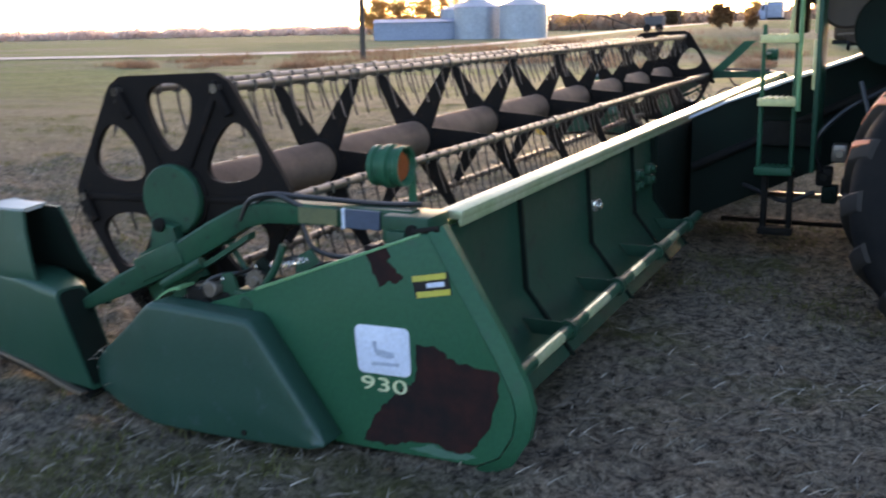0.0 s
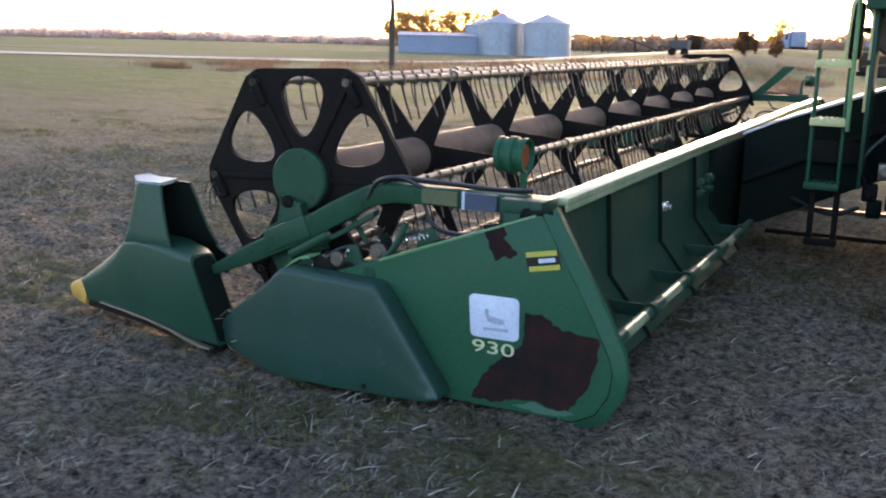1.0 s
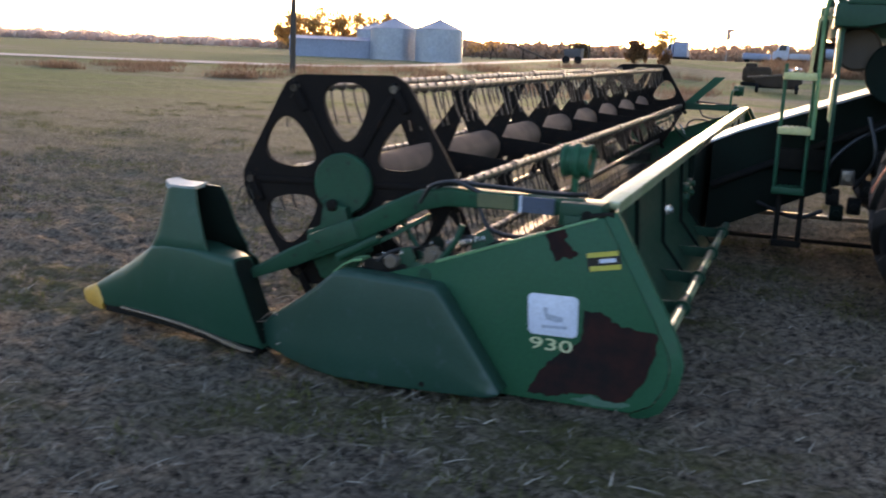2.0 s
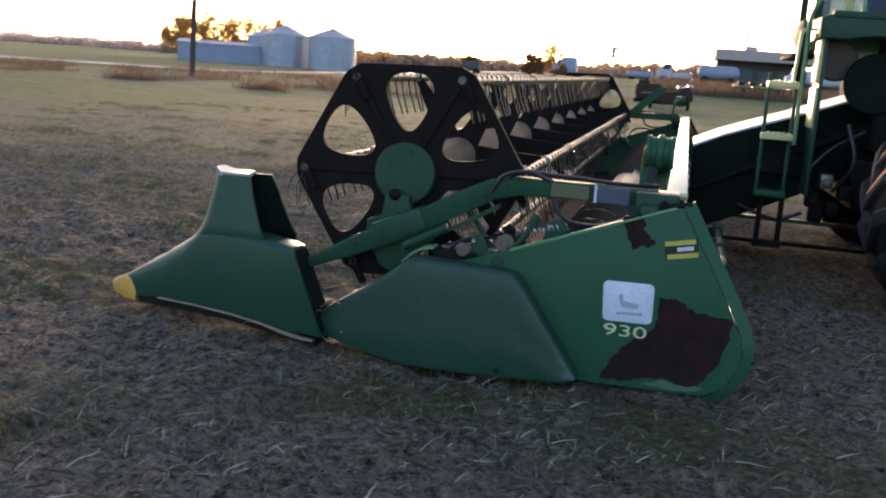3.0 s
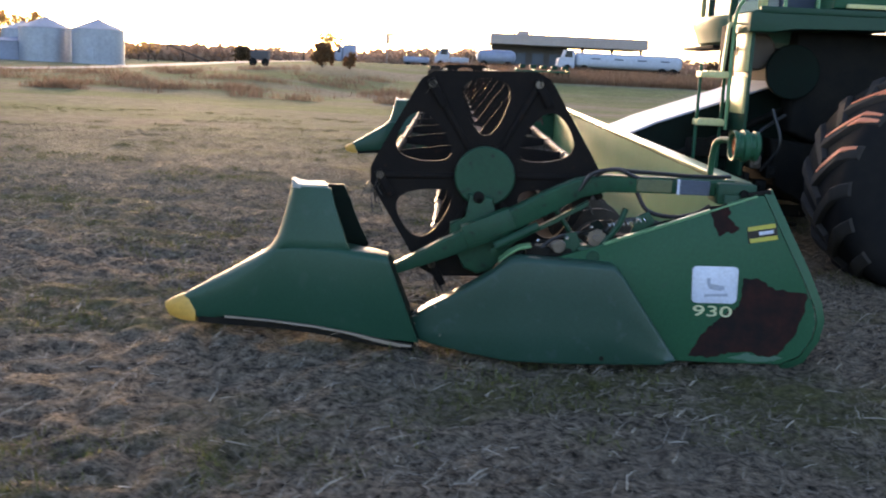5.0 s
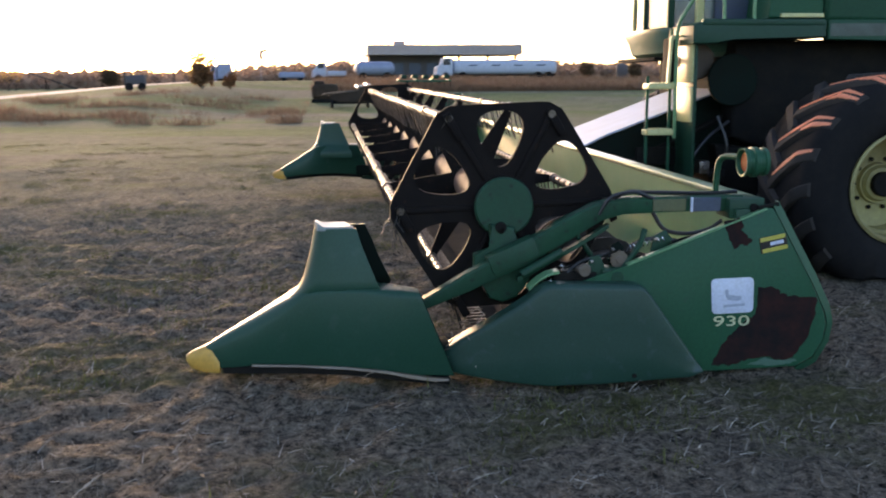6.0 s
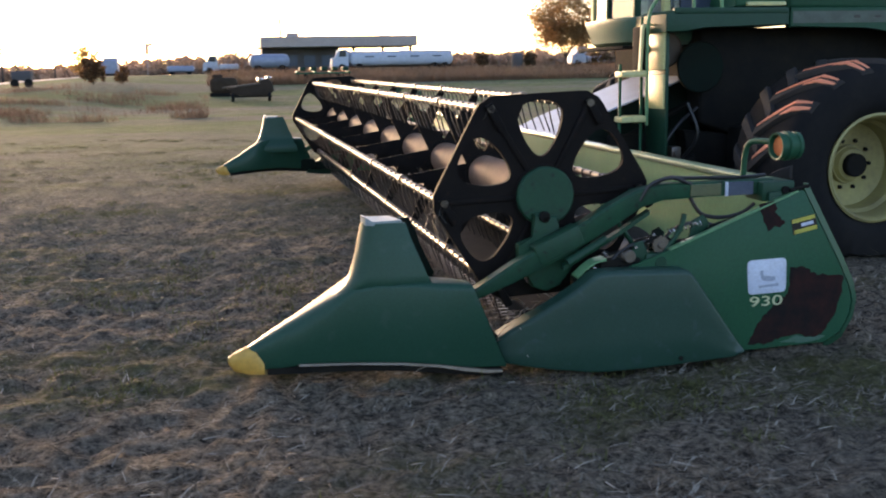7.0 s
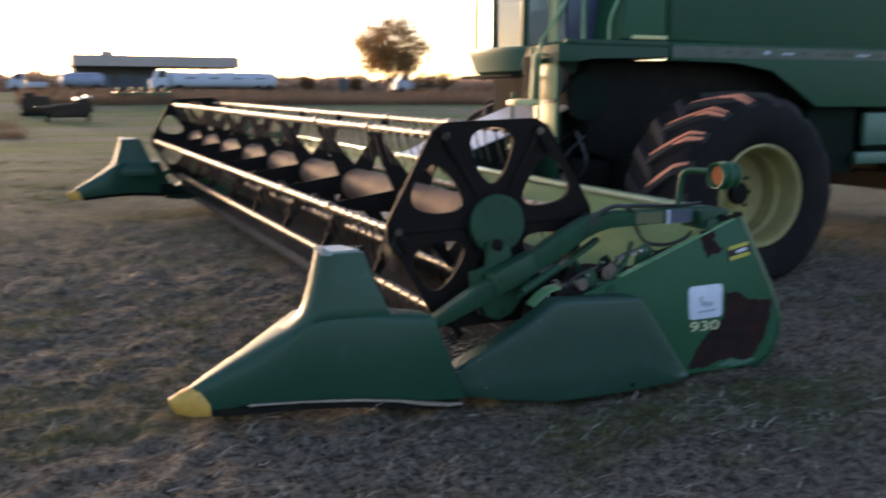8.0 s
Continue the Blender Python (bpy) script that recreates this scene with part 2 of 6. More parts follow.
def ground_material():
    m, n, l, b = material("stubble_ground")
    tc = n.new("ShaderNodeTexCoord")

    def noise_tex(scale, detail=6.0, rough=0.6, stretch=None):
        t = n.new("ShaderNodeTexNoise")
        t.inputs["Scale"].default_value, t.inputs["Detail"].default_value, t.inputs["Roughness"].default_value = scale, detail, rough
        if stretch:
            mp = n.new("ShaderNodeMapping")
            mp.inputs["Scale"].default_value = stretch
            l.new(tc.outputs["Object"], mp.inputs["Vector"])
            l.new(mp.outputs[0], t.inputs["Vector"])
        else:
            l.new(tc.outputs["Object"], t.inputs["Vector"])
        return t

    def ramp(src, p0, p1, c0=(0, 0, 0), c1=(1, 1, 1)):
        r = n.new("ShaderNodeValToRGB")
        r.color_ramp.elements[0].position, r.color_ramp.elements[1].position = p0, p1
        r.color_ramp.elements[0].color, r.color_ramp.elements[1].color = (*c0, 1), (*c1, 1)
        l.new(src, r.inputs["Fac"])
        return r.outputs["Color"]

    def mix(f, a, c):
        x = n.new("ShaderNodeMix")
        x.data_type = "RGBA"
        l.new(f, x.inputs["Factor"])
        for key, v in (("A", a), ("B", c)):
            if isinstance(v, tuple):
                x.inputs[key].default_value = (*v, 1)
            else:
                l.new(v, x.inputs[key])
        return x.outputs["Result"]

    clumps = ramp(noise_tex(17.0, 8, 0.8).outputs["Fac"], 0.40, 0.60)
    fine = ramp(noise_tex(34, 8, 0.75).outputs["Fac"], 0.36, 0.66, (0.013, 0.011, 0.009), (0.088, 0.071, 0.057))
    pale = ramp(noise_tex(42, 8, 0.75).outputs["Fac"], 0.34, 0.66, (0.148, 0.114, 0.084), (0.475, 0.376, 0.283))
    litter = mix(clumps, fine, pale)
    streak = noise_tex(9, 8, 0.7, (1.0, 3.0, 1.0))
    strawy = mix(ramp(streak.outputs["Fac"], 0.42, 0.66), litter, (0.13, 0.115, 0.10))
    mid = mix(ramp(noise_tex(1.1, 5, 0.6).outputs["Fac"], 0.30, 0.50), strawy, litter)
    green = ramp(noise_tex(26, 6, 0.7).outputs["Fac"], 0.34, 0.66, (0.040, 0.044, 0.015), (0.150, 0.142, 0.056))
    patches = n.new("ShaderNodeMath")
    patches.operation = "MULTIPLY"
    l.new(ramp(noise_tex(0.75, 5, 0.65, (0.4, 1.0, 1.0)).outputs["Fac"], 0.50, 0.64), patches.inputs[0])
    l.new(ramp(noise_tex(5.0, 5, 0.7).outputs["Fac"], 0.34, 0.54), patches.inputs[1])
    near = mix(patches.outputs[0], mid, green)
    band = ramp(noise_tex(0.045, 4, 0.6, (0.35, 1.0, 1.0)).outputs["Fac"], 0.40, 0.60)
    far_a = ramp(noise_tex(1.5, 6, 0.7).outputs["Fac"], 0.3, 0.7, (0.120, 0.122, 0.070), (0.25, 0.235, 0.155))
    far_b = ramp(noise_tex(1.2, 6, 0.7).outputs["Fac"], 0.3, 0.7, (0.165, 0.142, 0.105), (0.30, 0.255, 0.19))
    far_c0 = mix(band, far_a, far_b)
    verdant = ramp(noise_tex(1.0, 6, 0.7, (0.5, 1.0, 1.0)).outputs["Fac"], 0.30, 0.70, (0.095, 0.125, 0.045), (0.20, 0.225, 0.095))
    spread = ramp(noise_tex(0.13, 6, 0.65, (0.4, 1.0, 1.0)).outputs["Fac"], 0.40, 0.56)
    far_c = mix(spread, far_c0, verdant)
    sep = n.new("ShaderNodeSeparateXYZ")
    l.new(tc.outputs["Object"], sep.inputs[0])
    mr = n.new("ShaderNodeMapRange")
    mr.inputs["From Min"].default_value, mr.inputs["From Max"].default_value = 3.0, 24.0
    l.new(sep.outputs["Y"], mr.inputs["Value"])
    mottle = n.new("ShaderNodeMix")
    mottle.data_type, mottle.blend_type = "RGBA", "MULTIPLY"
    mottle.inputs["Factor"].default_value = 1.0
    l.new(far_c, mottle.inputs["A"])
    l.new(ramp(noise_tex(5.0, 8, 0.75, (0.6, 1.0, 1.0)).outputs["Fac"], 0.36, 0.64, (0.50, 0.49, 0.47), (1.30, 1.28, 1.22)), mottle.inputs["B"])
    l.new(mix(mr.outputs[0], near, mottle.outputs["Result"]), b.inputs["Base Color"])
    b.inputs["Roughness"].default_value = 0.95
    b.inputs["Specular IOR Level"].default_value = 0.1
    bp, bp2 = n.new("ShaderNodeBump"), n.new("ShaderNodeBump")
    bp.inputs["Strength"].default_value, bp.inputs["Distance"].default_value = 1.0, 0.04
    bp2.inputs["Strength"].default_value, bp2.inputs["Distance"].default_value = 0.8, 0.12
    l.new(noise_tex(30, 8, 0.75).outputs["Fac"], bp.inputs["Height"])
    l.new(noise_tex(4.0, 5, 0.6).outputs["Fac"], bp2.inputs["Height"])
    l.new(bp2.outputs[0], bp.inputs["Normal"])
    l.new(bp.outputs[0], b.inputs["Normal"])
    return m


GROUND = ground_material()


# ---- mesh helpers ----
def mesh_of(bm, mat, name):
    me = bpy.data.meshes.new(name)
    bmesh.ops.recalc_face_normals(bm, faces=bm.faces[:])
    bm.to_mesh(me)
    bm.free()
    me.materials.append(mat)
    return me


def smooth(me, angle=40):
    me.polygons.foreach_set("use_smooth", [True] * len(me.polygons))
    me.set_sharp_from_angle(angle=radians(angle))
    return me


def part(name, bm, mat, parent, label="", kind="", soft=True):
    me = bm if isinstance(bm, bpy.types.Mesh) else mesh_of(bm, mat, name)
    if soft and not isinstance(bm, bpy.types.Mesh):
        smooth(me)
    ob = new(name, me)
    ob.parent = parent
    return tagged(ob, label=label, kind=kind)


def thing(name, label, category, m=None, group="", kind=""):
    ob = new(name)
    ob.empty_display_size = 0.2
    if m is not None:
        ob.matrix_world = m
    return tagged(ob, label=label, category=category, group=group, kind=kind)


def box(bm, x0, x1, y0, y1, z0, z1, bevel=0.0, m=None, seg=2):
    r = bmesh.ops.create_cube(bm, size=1.0)
    vs = r["verts"]
    for v in vs:
        v.co = Vector(((x0 + x1) / 2 + v.co.x * (x1 - x0), (y0 + y1) / 2 + v.co.y * (y1 - y0), (z0 + z1) / 2 + v.co.z * (z1 - z0)))
    if bevel:
        es = list({e for v in vs for e in v.link_edges})
        vs = [v for f in bmesh.ops.bevel(bm, geom=es, offset=bevel, segments=seg, profile=0.5, affect="EDGES")["faces"] for v in f.verts] + [v for v in vs if v.is_valid]
        vs = list(set(vs))
    if m is not None:
        bmesh.ops.transform(bm, matrix=m, verts=vs)
    return vs


def loft(bm, rings, closed=True, caps=True):
    """Skin over rings of points with equal counts."""
    vs = [[bm.verts.new(p) for p in r] for r in rings]
    n = len(rings[0])
    for a, c in zip(vs, vs[1:]):
        for i in range(n if closed else n - 1):
            j = (i + 1) % n
            bm.faces.new((a[i], a[j], c[j], c[i]))
    if caps and closed:
        bm.faces.new(vs[0][::-1])
        bm.faces.new(vs[-1])
    return vs


def prism(bm, outline, y0, y1, bevel=0.0, both=False, seg=3):
    """An outline in x and z, given thickness in y; the edges of the face at y0 are rounded."""
    a = [bm.verts.new((x, y0, z)) for x, z in outline]
    c = [bm.verts.new((x, y1, z)) for x, z in outline]
    fa, fc = bm.faces.new(a), bm.faces.new(c[::-1])
    n = len(outline)
    for i in range(n):
        j = (i + 1) % n
        bm.faces.new((a[j], a[i], c[i], c[j]))
    if bevel:
        es = list(fa.edges) + (list(fc.edges) if both else [])
        bmesh.ops.bevel(bm, geom=es, offset=bevel, segments=seg, profile=0.5, affect="EDGES")


def curve_points(pts, steps):
    """A smooth line through the given points."""
    p = [Vector(q) for q in pts]
    p = [2 * p[0] - p[1]] + p + [2 * p[-1] - p[-2]]
    out = []
    for i in range(1, len(p) - 2):
        for s in range(steps):
            t = s / steps
            a, c, d, e = p[i - 1], p[i], p[i + 1], p[i + 2]
            out.append(0.5 * (2 * c + (d - a) * t + (2 * a - 5 * c + 4 * d - e) * t * t + (3 * c - a - 3 * d + e) * t ** 3))
    return out + [p[-2]]


def tube(bm, pts, r, sides=10, steps=0, radii=None):
    line = curve_points(pts, steps) if steps else [Vector(q) for q in pts]
    rings, up = [], None
    for i, q in enumerate(line):
        d = (line[min(i + 1, len(line) - 1)] - line[max(i - 1, 0)]).normalized()
        if up is None:
            up = d.orthogonal().normalized()
        up = (up - d * up.dot(d)).normalized()
        s = d.cross(up)
        rr = r if radii is None else radii[min(i * len(radii) // max(1, len(line) - 1), len(radii) - 1)]
        rings.append([q + rr * (math.cos(2 * math.pi * k / sides) * up + math.sin(2 * math.pi * k / sides) * s) for k in range(sides)])
    loft(bm, rings)


def disc(bm, c, r, axis, depth, sides=28, bevel=0.0):
    """A short cylinder about c with its axis along x, y or z."""
    a = {"x": Vector((1, 0, 0)), "y": Vector((0, 1, 0)), "z": Vector((0, 0, 1))}[axis]
    u = a.orthogonal().normalized()
    w = a.cross(u)
    c = Vector(c)
    rings = []
    steps = [(-0.5, r), (0.5, r)] if not bevel else [(-0.5, r - bevel), (-0.5 + bevel / depth, r), (0.5 - bevel / depth, r), (0.5, r - bevel)]
    for s, rr in steps:
        rings.append([c + a * (s * depth) + rr * (math.cos(2 * math.pi * k / sides) * u + math.sin(2 * math.pi * k / sides) * w) for k in range(sides)])
    loft(bm, rings)


def lathe(bm, profile, axis_at, sides=40):
    """Turns (radius, offset along y) pairs about an axis along y through axis_at."""
    c = Vector(axis_at)
    rings = [[c + Vector((r * math.cos(2 * math.pi * k / sides), y, r * math.sin(2 * math.pi * k / sides))) for k in range(sides)] for r, y in profile]
    loft(bm, rings, caps=False)


def mirrored(bm, width):
    for v in bm.verts:
        v.co.y = width - v.co.y
    return bm


def lettering(text, size, mat, name, depth=0.002):
    cu = bpy.data.curves.new(name, "FONT")
    cu.body, cu.size, cu.extrude, cu.align_x, cu.align_y = text, size, depth, "CENTER", "CENTER"
    ob = bpy.data.objects.new(name, cu)
    scene.collection.objects.link(ob)
    bpy.context.view_layer.update()
    me = bpy.data.meshes.new_from_object(ob.evaluated_get(bpy.context.evaluated_depsgraph_get()))
    bpy.data.objects.remove(ob)
    bpy.data.curves.remove(cu)
    me.materials.clear()
    me.materials.append(mat)
    return me


def ragged(outline, amount, seed, steps=5):
    """An outline broken into short uneven pieces."""
    rnd = random.Random(seed)
    out = []
    for i, (x, z) in enumerate(outline):
        x2, z2 = outline[(i + 1) % len(outline)]
        for s in range(steps):
            t = s / steps
            out.append((x + (x2 - x) * t + rnd.uniform(-amount, amount), z + (z2 - z) * t + rnd.uniform(-amount, amount)))
    return out


# ---- the ground ----
def rise(x, y):
    """Height of the land, shaped to fit the camera's view: level field, rising a little to the road and the yard."""
    def step(a, c, v):
        t = min(1.0, max(0.0, (v - a) / (c - a)))
        return t * t * (3 - 2 * t)
    k = step(-12, -4, x)
    return 1.7 * step(28 + 17 * k, 85 + 7 * k, y) * step(-34, -10, x) + 0.8 * step(150, 400, y) * step(-200, -40, x)


def land(x, y):
    """The land with its hummocks and, near the machine, the trampled clods of litter."""
    z = rise(x, y)
    if abs(x) < 25 and -8 < y < 40:
        z += 0.022 * noise.noise(Vector((x * 0.8, y * 0.8, 0))) + 0.018 * noise.noise(Vector((x * 2.1, y * 2.1, 4))) - 0.012
    if -8.7 < x < 5.2 and -4 <= y < 9.6:
        near = min(1.0, (9.6 - y) / 3.0)
        z += near * (0.028 * noise.noise(Vector((x * 4.3, y * 5.0, 9))) + 0.044 * noise.noise(Vector((x * 7.7, y * 8.4, 2))))
    return z


def build_ground():
    bm = bmesh.new()
    ys = [-60, -20, -10, -7] + [-4 + 0.055 * i for i in range(155)] + [4.55 + 0.09 * i for i in range(56)] + [9.6 + 0.5 * i for i in range(18)] + [18.8 + 2 * i for i in range(55)] + [135, 160, 200, 260, 350, 500, 800, 1500, 2600, 4000]
    xs = [-4000, -2500, -1500, -800, -500, -300, -200, -150, -110] + [-90 + 4 * i for i in range(19)] + [-16 + 0.5 * i for i in range(15)] + [-8.7 + 0.06 * i for i in range(231)] + [5.2 + 0.5 * i for i in range(17)] + [14 + 4 * i for i in range(20)] + [110, 150, 250, 500, 1000, 2500, 4000]
    grid = [[bm.verts.new((x, y, land(x, y))) for x in xs] for y in ys]
    for a, c in zip(grid, grid[1:]):
        for i in range(len(xs) - 1):
            bm.faces.new((a[i], a[i + 1], c[i + 1], c[i]))
    me = mesh_of(bm, GROUND, "ground")
    me.polygons.foreach_set("use_smooth", [True] * len(me.polygons))
    tagged(new("ground", me), "mown stubble field with straw litter and green patches", "ground", kind="structure")


build_ground()


def build_road():
    bm = bmesh.new()
    line = curve_points([(-900, -260, 0), (-150, 8, 0), (-62, 45, 0), (-37, 59, 0), (-22, 83, 0), (-9, 115, 0), (12, 165, 0), (60, 300, 0)], 10)
    l2, r2 = [], []
    for i, q in enumerate(line):
        d = (line[min(i + 1, len(line) - 1)] - line[max(i - 1, 0)]).normalized()
        s = Vector((-d.y, d.x, 0)) * 3.4
        for row, p in ((l2, q + s), (r2, q - s)):
            row.append(bm.verts.new((p.x, p.y, max(rise(p.x, p.y), rise(q.x, q.y)) + 0.06)))
    for i in range(len(line) - 1):
        bm.faces.new((l2[i], l2[i + 1], r2[i + 1], r2[i]))
    tagged(new("road", mesh_of(bm, GRAVEL, "road")), "pale gravel road across the field", "road", kind="structure")


build_road()


def blades(name, label, mat, count, area, height, width, lean, seed, density=None, flat=False, category="grass", clump=0, radius=0.05):
    """Thin blades or stalks scattered over the ground as one mesh."""
    rng = np.random.default_rng(seed)
    x = rng.uniform(area[0], area[1], count * 3)
    y = area[2] + (area[3] - area[2]) * rng.uniform(0, 1, count * 3) ** 1.6
    if density is not None:
        keep = np.array([density(a, c) for a, c in zip(x, y)]) > rng.uniform(0, 1, count * 3)
        x, y = x[keep], y[keep]
    x, y = x[:count], y[:count]
    if clump:
        x, y = np.repeat(x[:count // clump], clump), np.repeat(y[:count // clump], clump)
        x, y = x + rng.normal(0, radius, len(x)), y + rng.normal(0, radius, len(y))
    n = len(x)
    z = np.array([land(a, c) for a, c in zip(x, y)])
    az, h, w = rng.uniform(0, 2 * np.pi, n), rng.uniform(height[0], height[1], n), rng.uniform(width[0], width[1], n)
    base = np.stack([x, y, z], 1)
    side = np.stack([-np.sin(az), np.cos(az), np.zeros(n)], 1) * w[:, None] / 2
    tilt = rng.uniform(lean[0], lean[1], n)
    go = np.stack([np.cos(az) * np.sin(tilt), np.sin(az) * np.sin(tilt), np.cos(tilt)], 1) * h[:, None]
    bend = np.stack([np.cos(az), np.sin(az), -0.5 * np.ones(n)], 1) * (h * rng.uniform(0.0, 0.45, n))[:, None]
    if flat:
        base[:, 2] += rng.uniform(0.002, 0.02, n)
        bend[:, 2] *= 0.1
    mid, tip = base + 0.55 * go, base + go + bend
    up = np.array([0, 0, 1.0]) * (w / 2)[:, None] if flat else 0
    v = np.stack([base - side, base + side + up, mid + side * 0.8 + up, mid - side * 0.8, tip + side * 0.25, tip - side * 0.25], 1).reshape(-1, 3)
    k = np.arange(n)[:, None] * 6
    f = np.concatenate([k + [0, 1, 2, 3], k + [3, 2, 4, 5]])
    me = bpy.data.meshes.new(name)
    me.from_pydata(v.tolist(), [], f.tolist())
    me.materials.append(mat)
    return tagged(new(name, me), label, category, kind="stuff")


def patchy(scale, seed, lo, hi, along=1.0):
    def f(x, y):
        v = 0.5 + 0.5 * noise.noise(Vector((x * scale * along, y * scale, seed)))
        return min(1.0, max(0.0, (v - lo) / (hi - lo)))
    return f


blades("straw_litter", "grey dry straw lying thick on the ground", STRAW, 65000, (-11, 7, -3.2, 15), (0.02, 0.07), (0.002, 0.006), (0.9, 1.57), 3, patchy(0.8, 2.0, 0.2, 0.6), flat=True, category="straw", clump=9, radius=0.07)
blades("loose_straw", "bleached straw stalks scattered on the ground", STRAWPALE, 22000, (-11, 7, -4.0, 14), (0.02, 0.11), (0.0025, 0.006), (0.9, 1.57), 5, patchy(1.7, 12.0, 0.36, 0.7), flat=True, category="straw")
blades("stubble", "short dry stubble standing in the litter", STRAW, 70000, (-11, 7, -3.2, 17), (0.015, 0.06), (0.002, 0.005), (0.6, 1.5), 7, patchy(0.6, 5.0, 0.2, 0.6), category="stubble", clump=11, radius=0.045)
blades("grass_tufts", "short green grass tufts in the stubble", GRASS, 90000, (-14, 7, -3.2, 22), (0.02, 0.075), (0.003, 0.007), (0.3, 1.4), 9, patchy(0.9, 9.0, 0.50, 0.68, 0.6), clump=45, radius=0.075)
blades("dry_grass_strip", "dry brown weeds in patches along the field edge", DRYGRASS, 42000, (-36, -3, 33, 60), (0.12, 0.55), (0.008, 0.024), (0.1, 0.9), 11, patchy(0.33, 3.0, 0.52, 0.78))
blades("verge_grass", "tall dry grass on the yard verge", DRYGRASS, 45000, (-3, 48, 68, 84), (0.25, 0.85), (0.015, 0.04), (0.0, 0.7), 13, patchy(0.10, 7.0, 0.22, 0.50))


# ---- the grain header ----
W = 9.894                       # width between the outer faces of the two end sheets
header = thing("grain_header", "wide green grain header with a black reel standing on stubble", "header", pose(0, 0, 0, 0.45, 0, 0))


def end_sheet(far=False):
    flip = (lambda b: mirrored(b, W)) if far else (lambda b: b)
    bm = bmesh.new()
    prism(bm, [(-0.52, 0.60), (0.295, 0.905), (0.325, 0.905), (0.565, 0.49), (0.645, 0.33), (0.662, 0.26), (0.650, 0.17), (0.595, 0.075), (0.50, 0.025), (0.06, 0.02),
               (-0.60, 0.02), (-0.97, 0.03), (-0.97, 0.45)], 0.0, 0.012, 0.003)
    sheet = part("end_sheet", flip(bm), GREEN, header, "green painted end sheet with bare worn patches")
    bm = bmesh.new()
    edge = [(0.325, 0.912), (0.447, 0.70), (0.570, 0.49), (0.650, 0.332), (0.668, 0.26), (0.655, 0.168), (0.598, 0.070), (0.50, 0.018)]
    rings = []
    for i, (x, z) in enumerate(edge):
        a, c = edge[max(i - 1, 0)], edge[min(i + 1, len(edge) - 1)]
        d = Vector((c[0] - a[0], 0, c[1] - a[1])).normalized()
        o = Vector((-d.z, 0, d.x))
        p = Vector((x, 0, z))
        rings.append([p + Vector((0, -0.002, 0)), p + o * 0.052 + Vector((0, 0.035, 0)), p + o * 0.052 + Vector((0, 0.075, 0)), p + o * 0.044 + Vector((0, 0.075, 0)), p + o * 0.044 + Vector((0, 0.037, 0)), p + Vector((0, 0.010, 0))])
    loft(bm, rings)
    part("rear_flange", flip(bm), GREEN, sheet)
    # Edge strip: wear, plus the sun on the flange given as a paler colour.
    bm = bmesh.new()
    box(bm, -0.50, 0.31, -0.003, 0.035, -0.006, 0.006, 0.003, pose(0.0, 0.0, 0.794, 0, -20.5, 0) @ pose(0.0, 0, 0))
    part("top_edge", flip(bm), GREEN_PALE, sheet, "worn top edge, sunlight put into its pale colour")
    return sheet


near_sheet = end_sheet()
far_sheet = end_sheet(True)

# bare patches, decal, model number and warning sticker on the near sheet
bm = bmesh.new()
prism(bm, ragged([(0.020, 0.055), (0.055, 0.13), (0.105, 0.205), (0.150, 0.250), (0.205, 0.300), (0.255, 0.325), (0.262, 0.475), (0.345, 0.480), (0.395, 0.440),
                  (0.440, 0.425), (0.600, 0.415), (0.598, 0.300), (0.545, 0.160), (0.480, 0.075), (0.420, 0.060), (0.320, 0.085), (0.200, 0.070), (0.120, 0.045)], 0.006, 4), -0.0022, 0.001)
part("bare_patch", bm, WEAR, near_sheet, "dark bare patch with traces of rust", soft=False)
bm = bmesh.new()
prism(bm, ragged([(0.055, 0.835), (0.135, 0.862), (0.170, 0.820), (0.155, 0.790), (0.185, 0.760), (0.215, 0.735), (0.190, 0.700), (0.165, 0.715), (0.120, 0.690), (0.085, 0.745)], 0.006, 8, 4), -0.0020, 0.001)
part("bare_patch", bm, WEAR, near_sheet, "small dark bare patch", soft=False)
bm = bmesh.new()
prism(bm, ragged([(0.215, 0.052), (0.320, 0.078), (0.415, 0.060), (0.480, 0.072), (0.505, 0.055), (0.430, 0.036), (0.300, 0.040)], 0.005, 15, 4), -0.0030, 0.001)
part("thin_paint_edge", bm, CABGREY, near_sheet, "pale worn edge of the paint", soft=False)
bm = bmesh.new()
ring = []
for cx, cz, a0 in ((0.208, 0.508, 0), (0.022, 0.504, 90), (0.032, 0.362, 180), (0.212, 0.366, 270)):
    for k in range(6):
        a = radians(a0 + 18 * k)
        ring.append((cx + 0.026 * math.cos(a), cz + 0.026 * math.sin(a)))
prism(bm, ring, -0.0042, 0.001, 0.001)
decal = part("white_decal", bm, DECAL, near_sheet, "white rounded square decal with a faint grey emblem")
bm = bmesh.new()
prism(bm, [(0.075, 0.470), (0.092, 0.470), (0.096, 0.440), (0.165, 0.432), (0.172, 0.415), (0.150, 0.405), (0.095, 0.412), (0.080, 0.430)], -0.0056, -0.004)
prism(bm, [(0.070, 0.385), (0.190, 0.392), (0.190, 0.378), (0.070, 0.371)], -0.0056, -0.004)
part("emblem", bm, DECAL_GREY, near_sheet, "plain grey emblem shape", soft=False)
num = part("model_number", lettering("930", 0.094, DECAL_YELLOW, "model_number"), None, near_sheet, "pale yellow model number 930")
num.matrix_local = Matrix.Translation((0.118, -0.003, 0.292)) @ Matrix.Rotation(radians(90), 4, "X") @ Matrix.Diagonal((1.5, 0.85, 1, 1))
bm = bmesh.new()
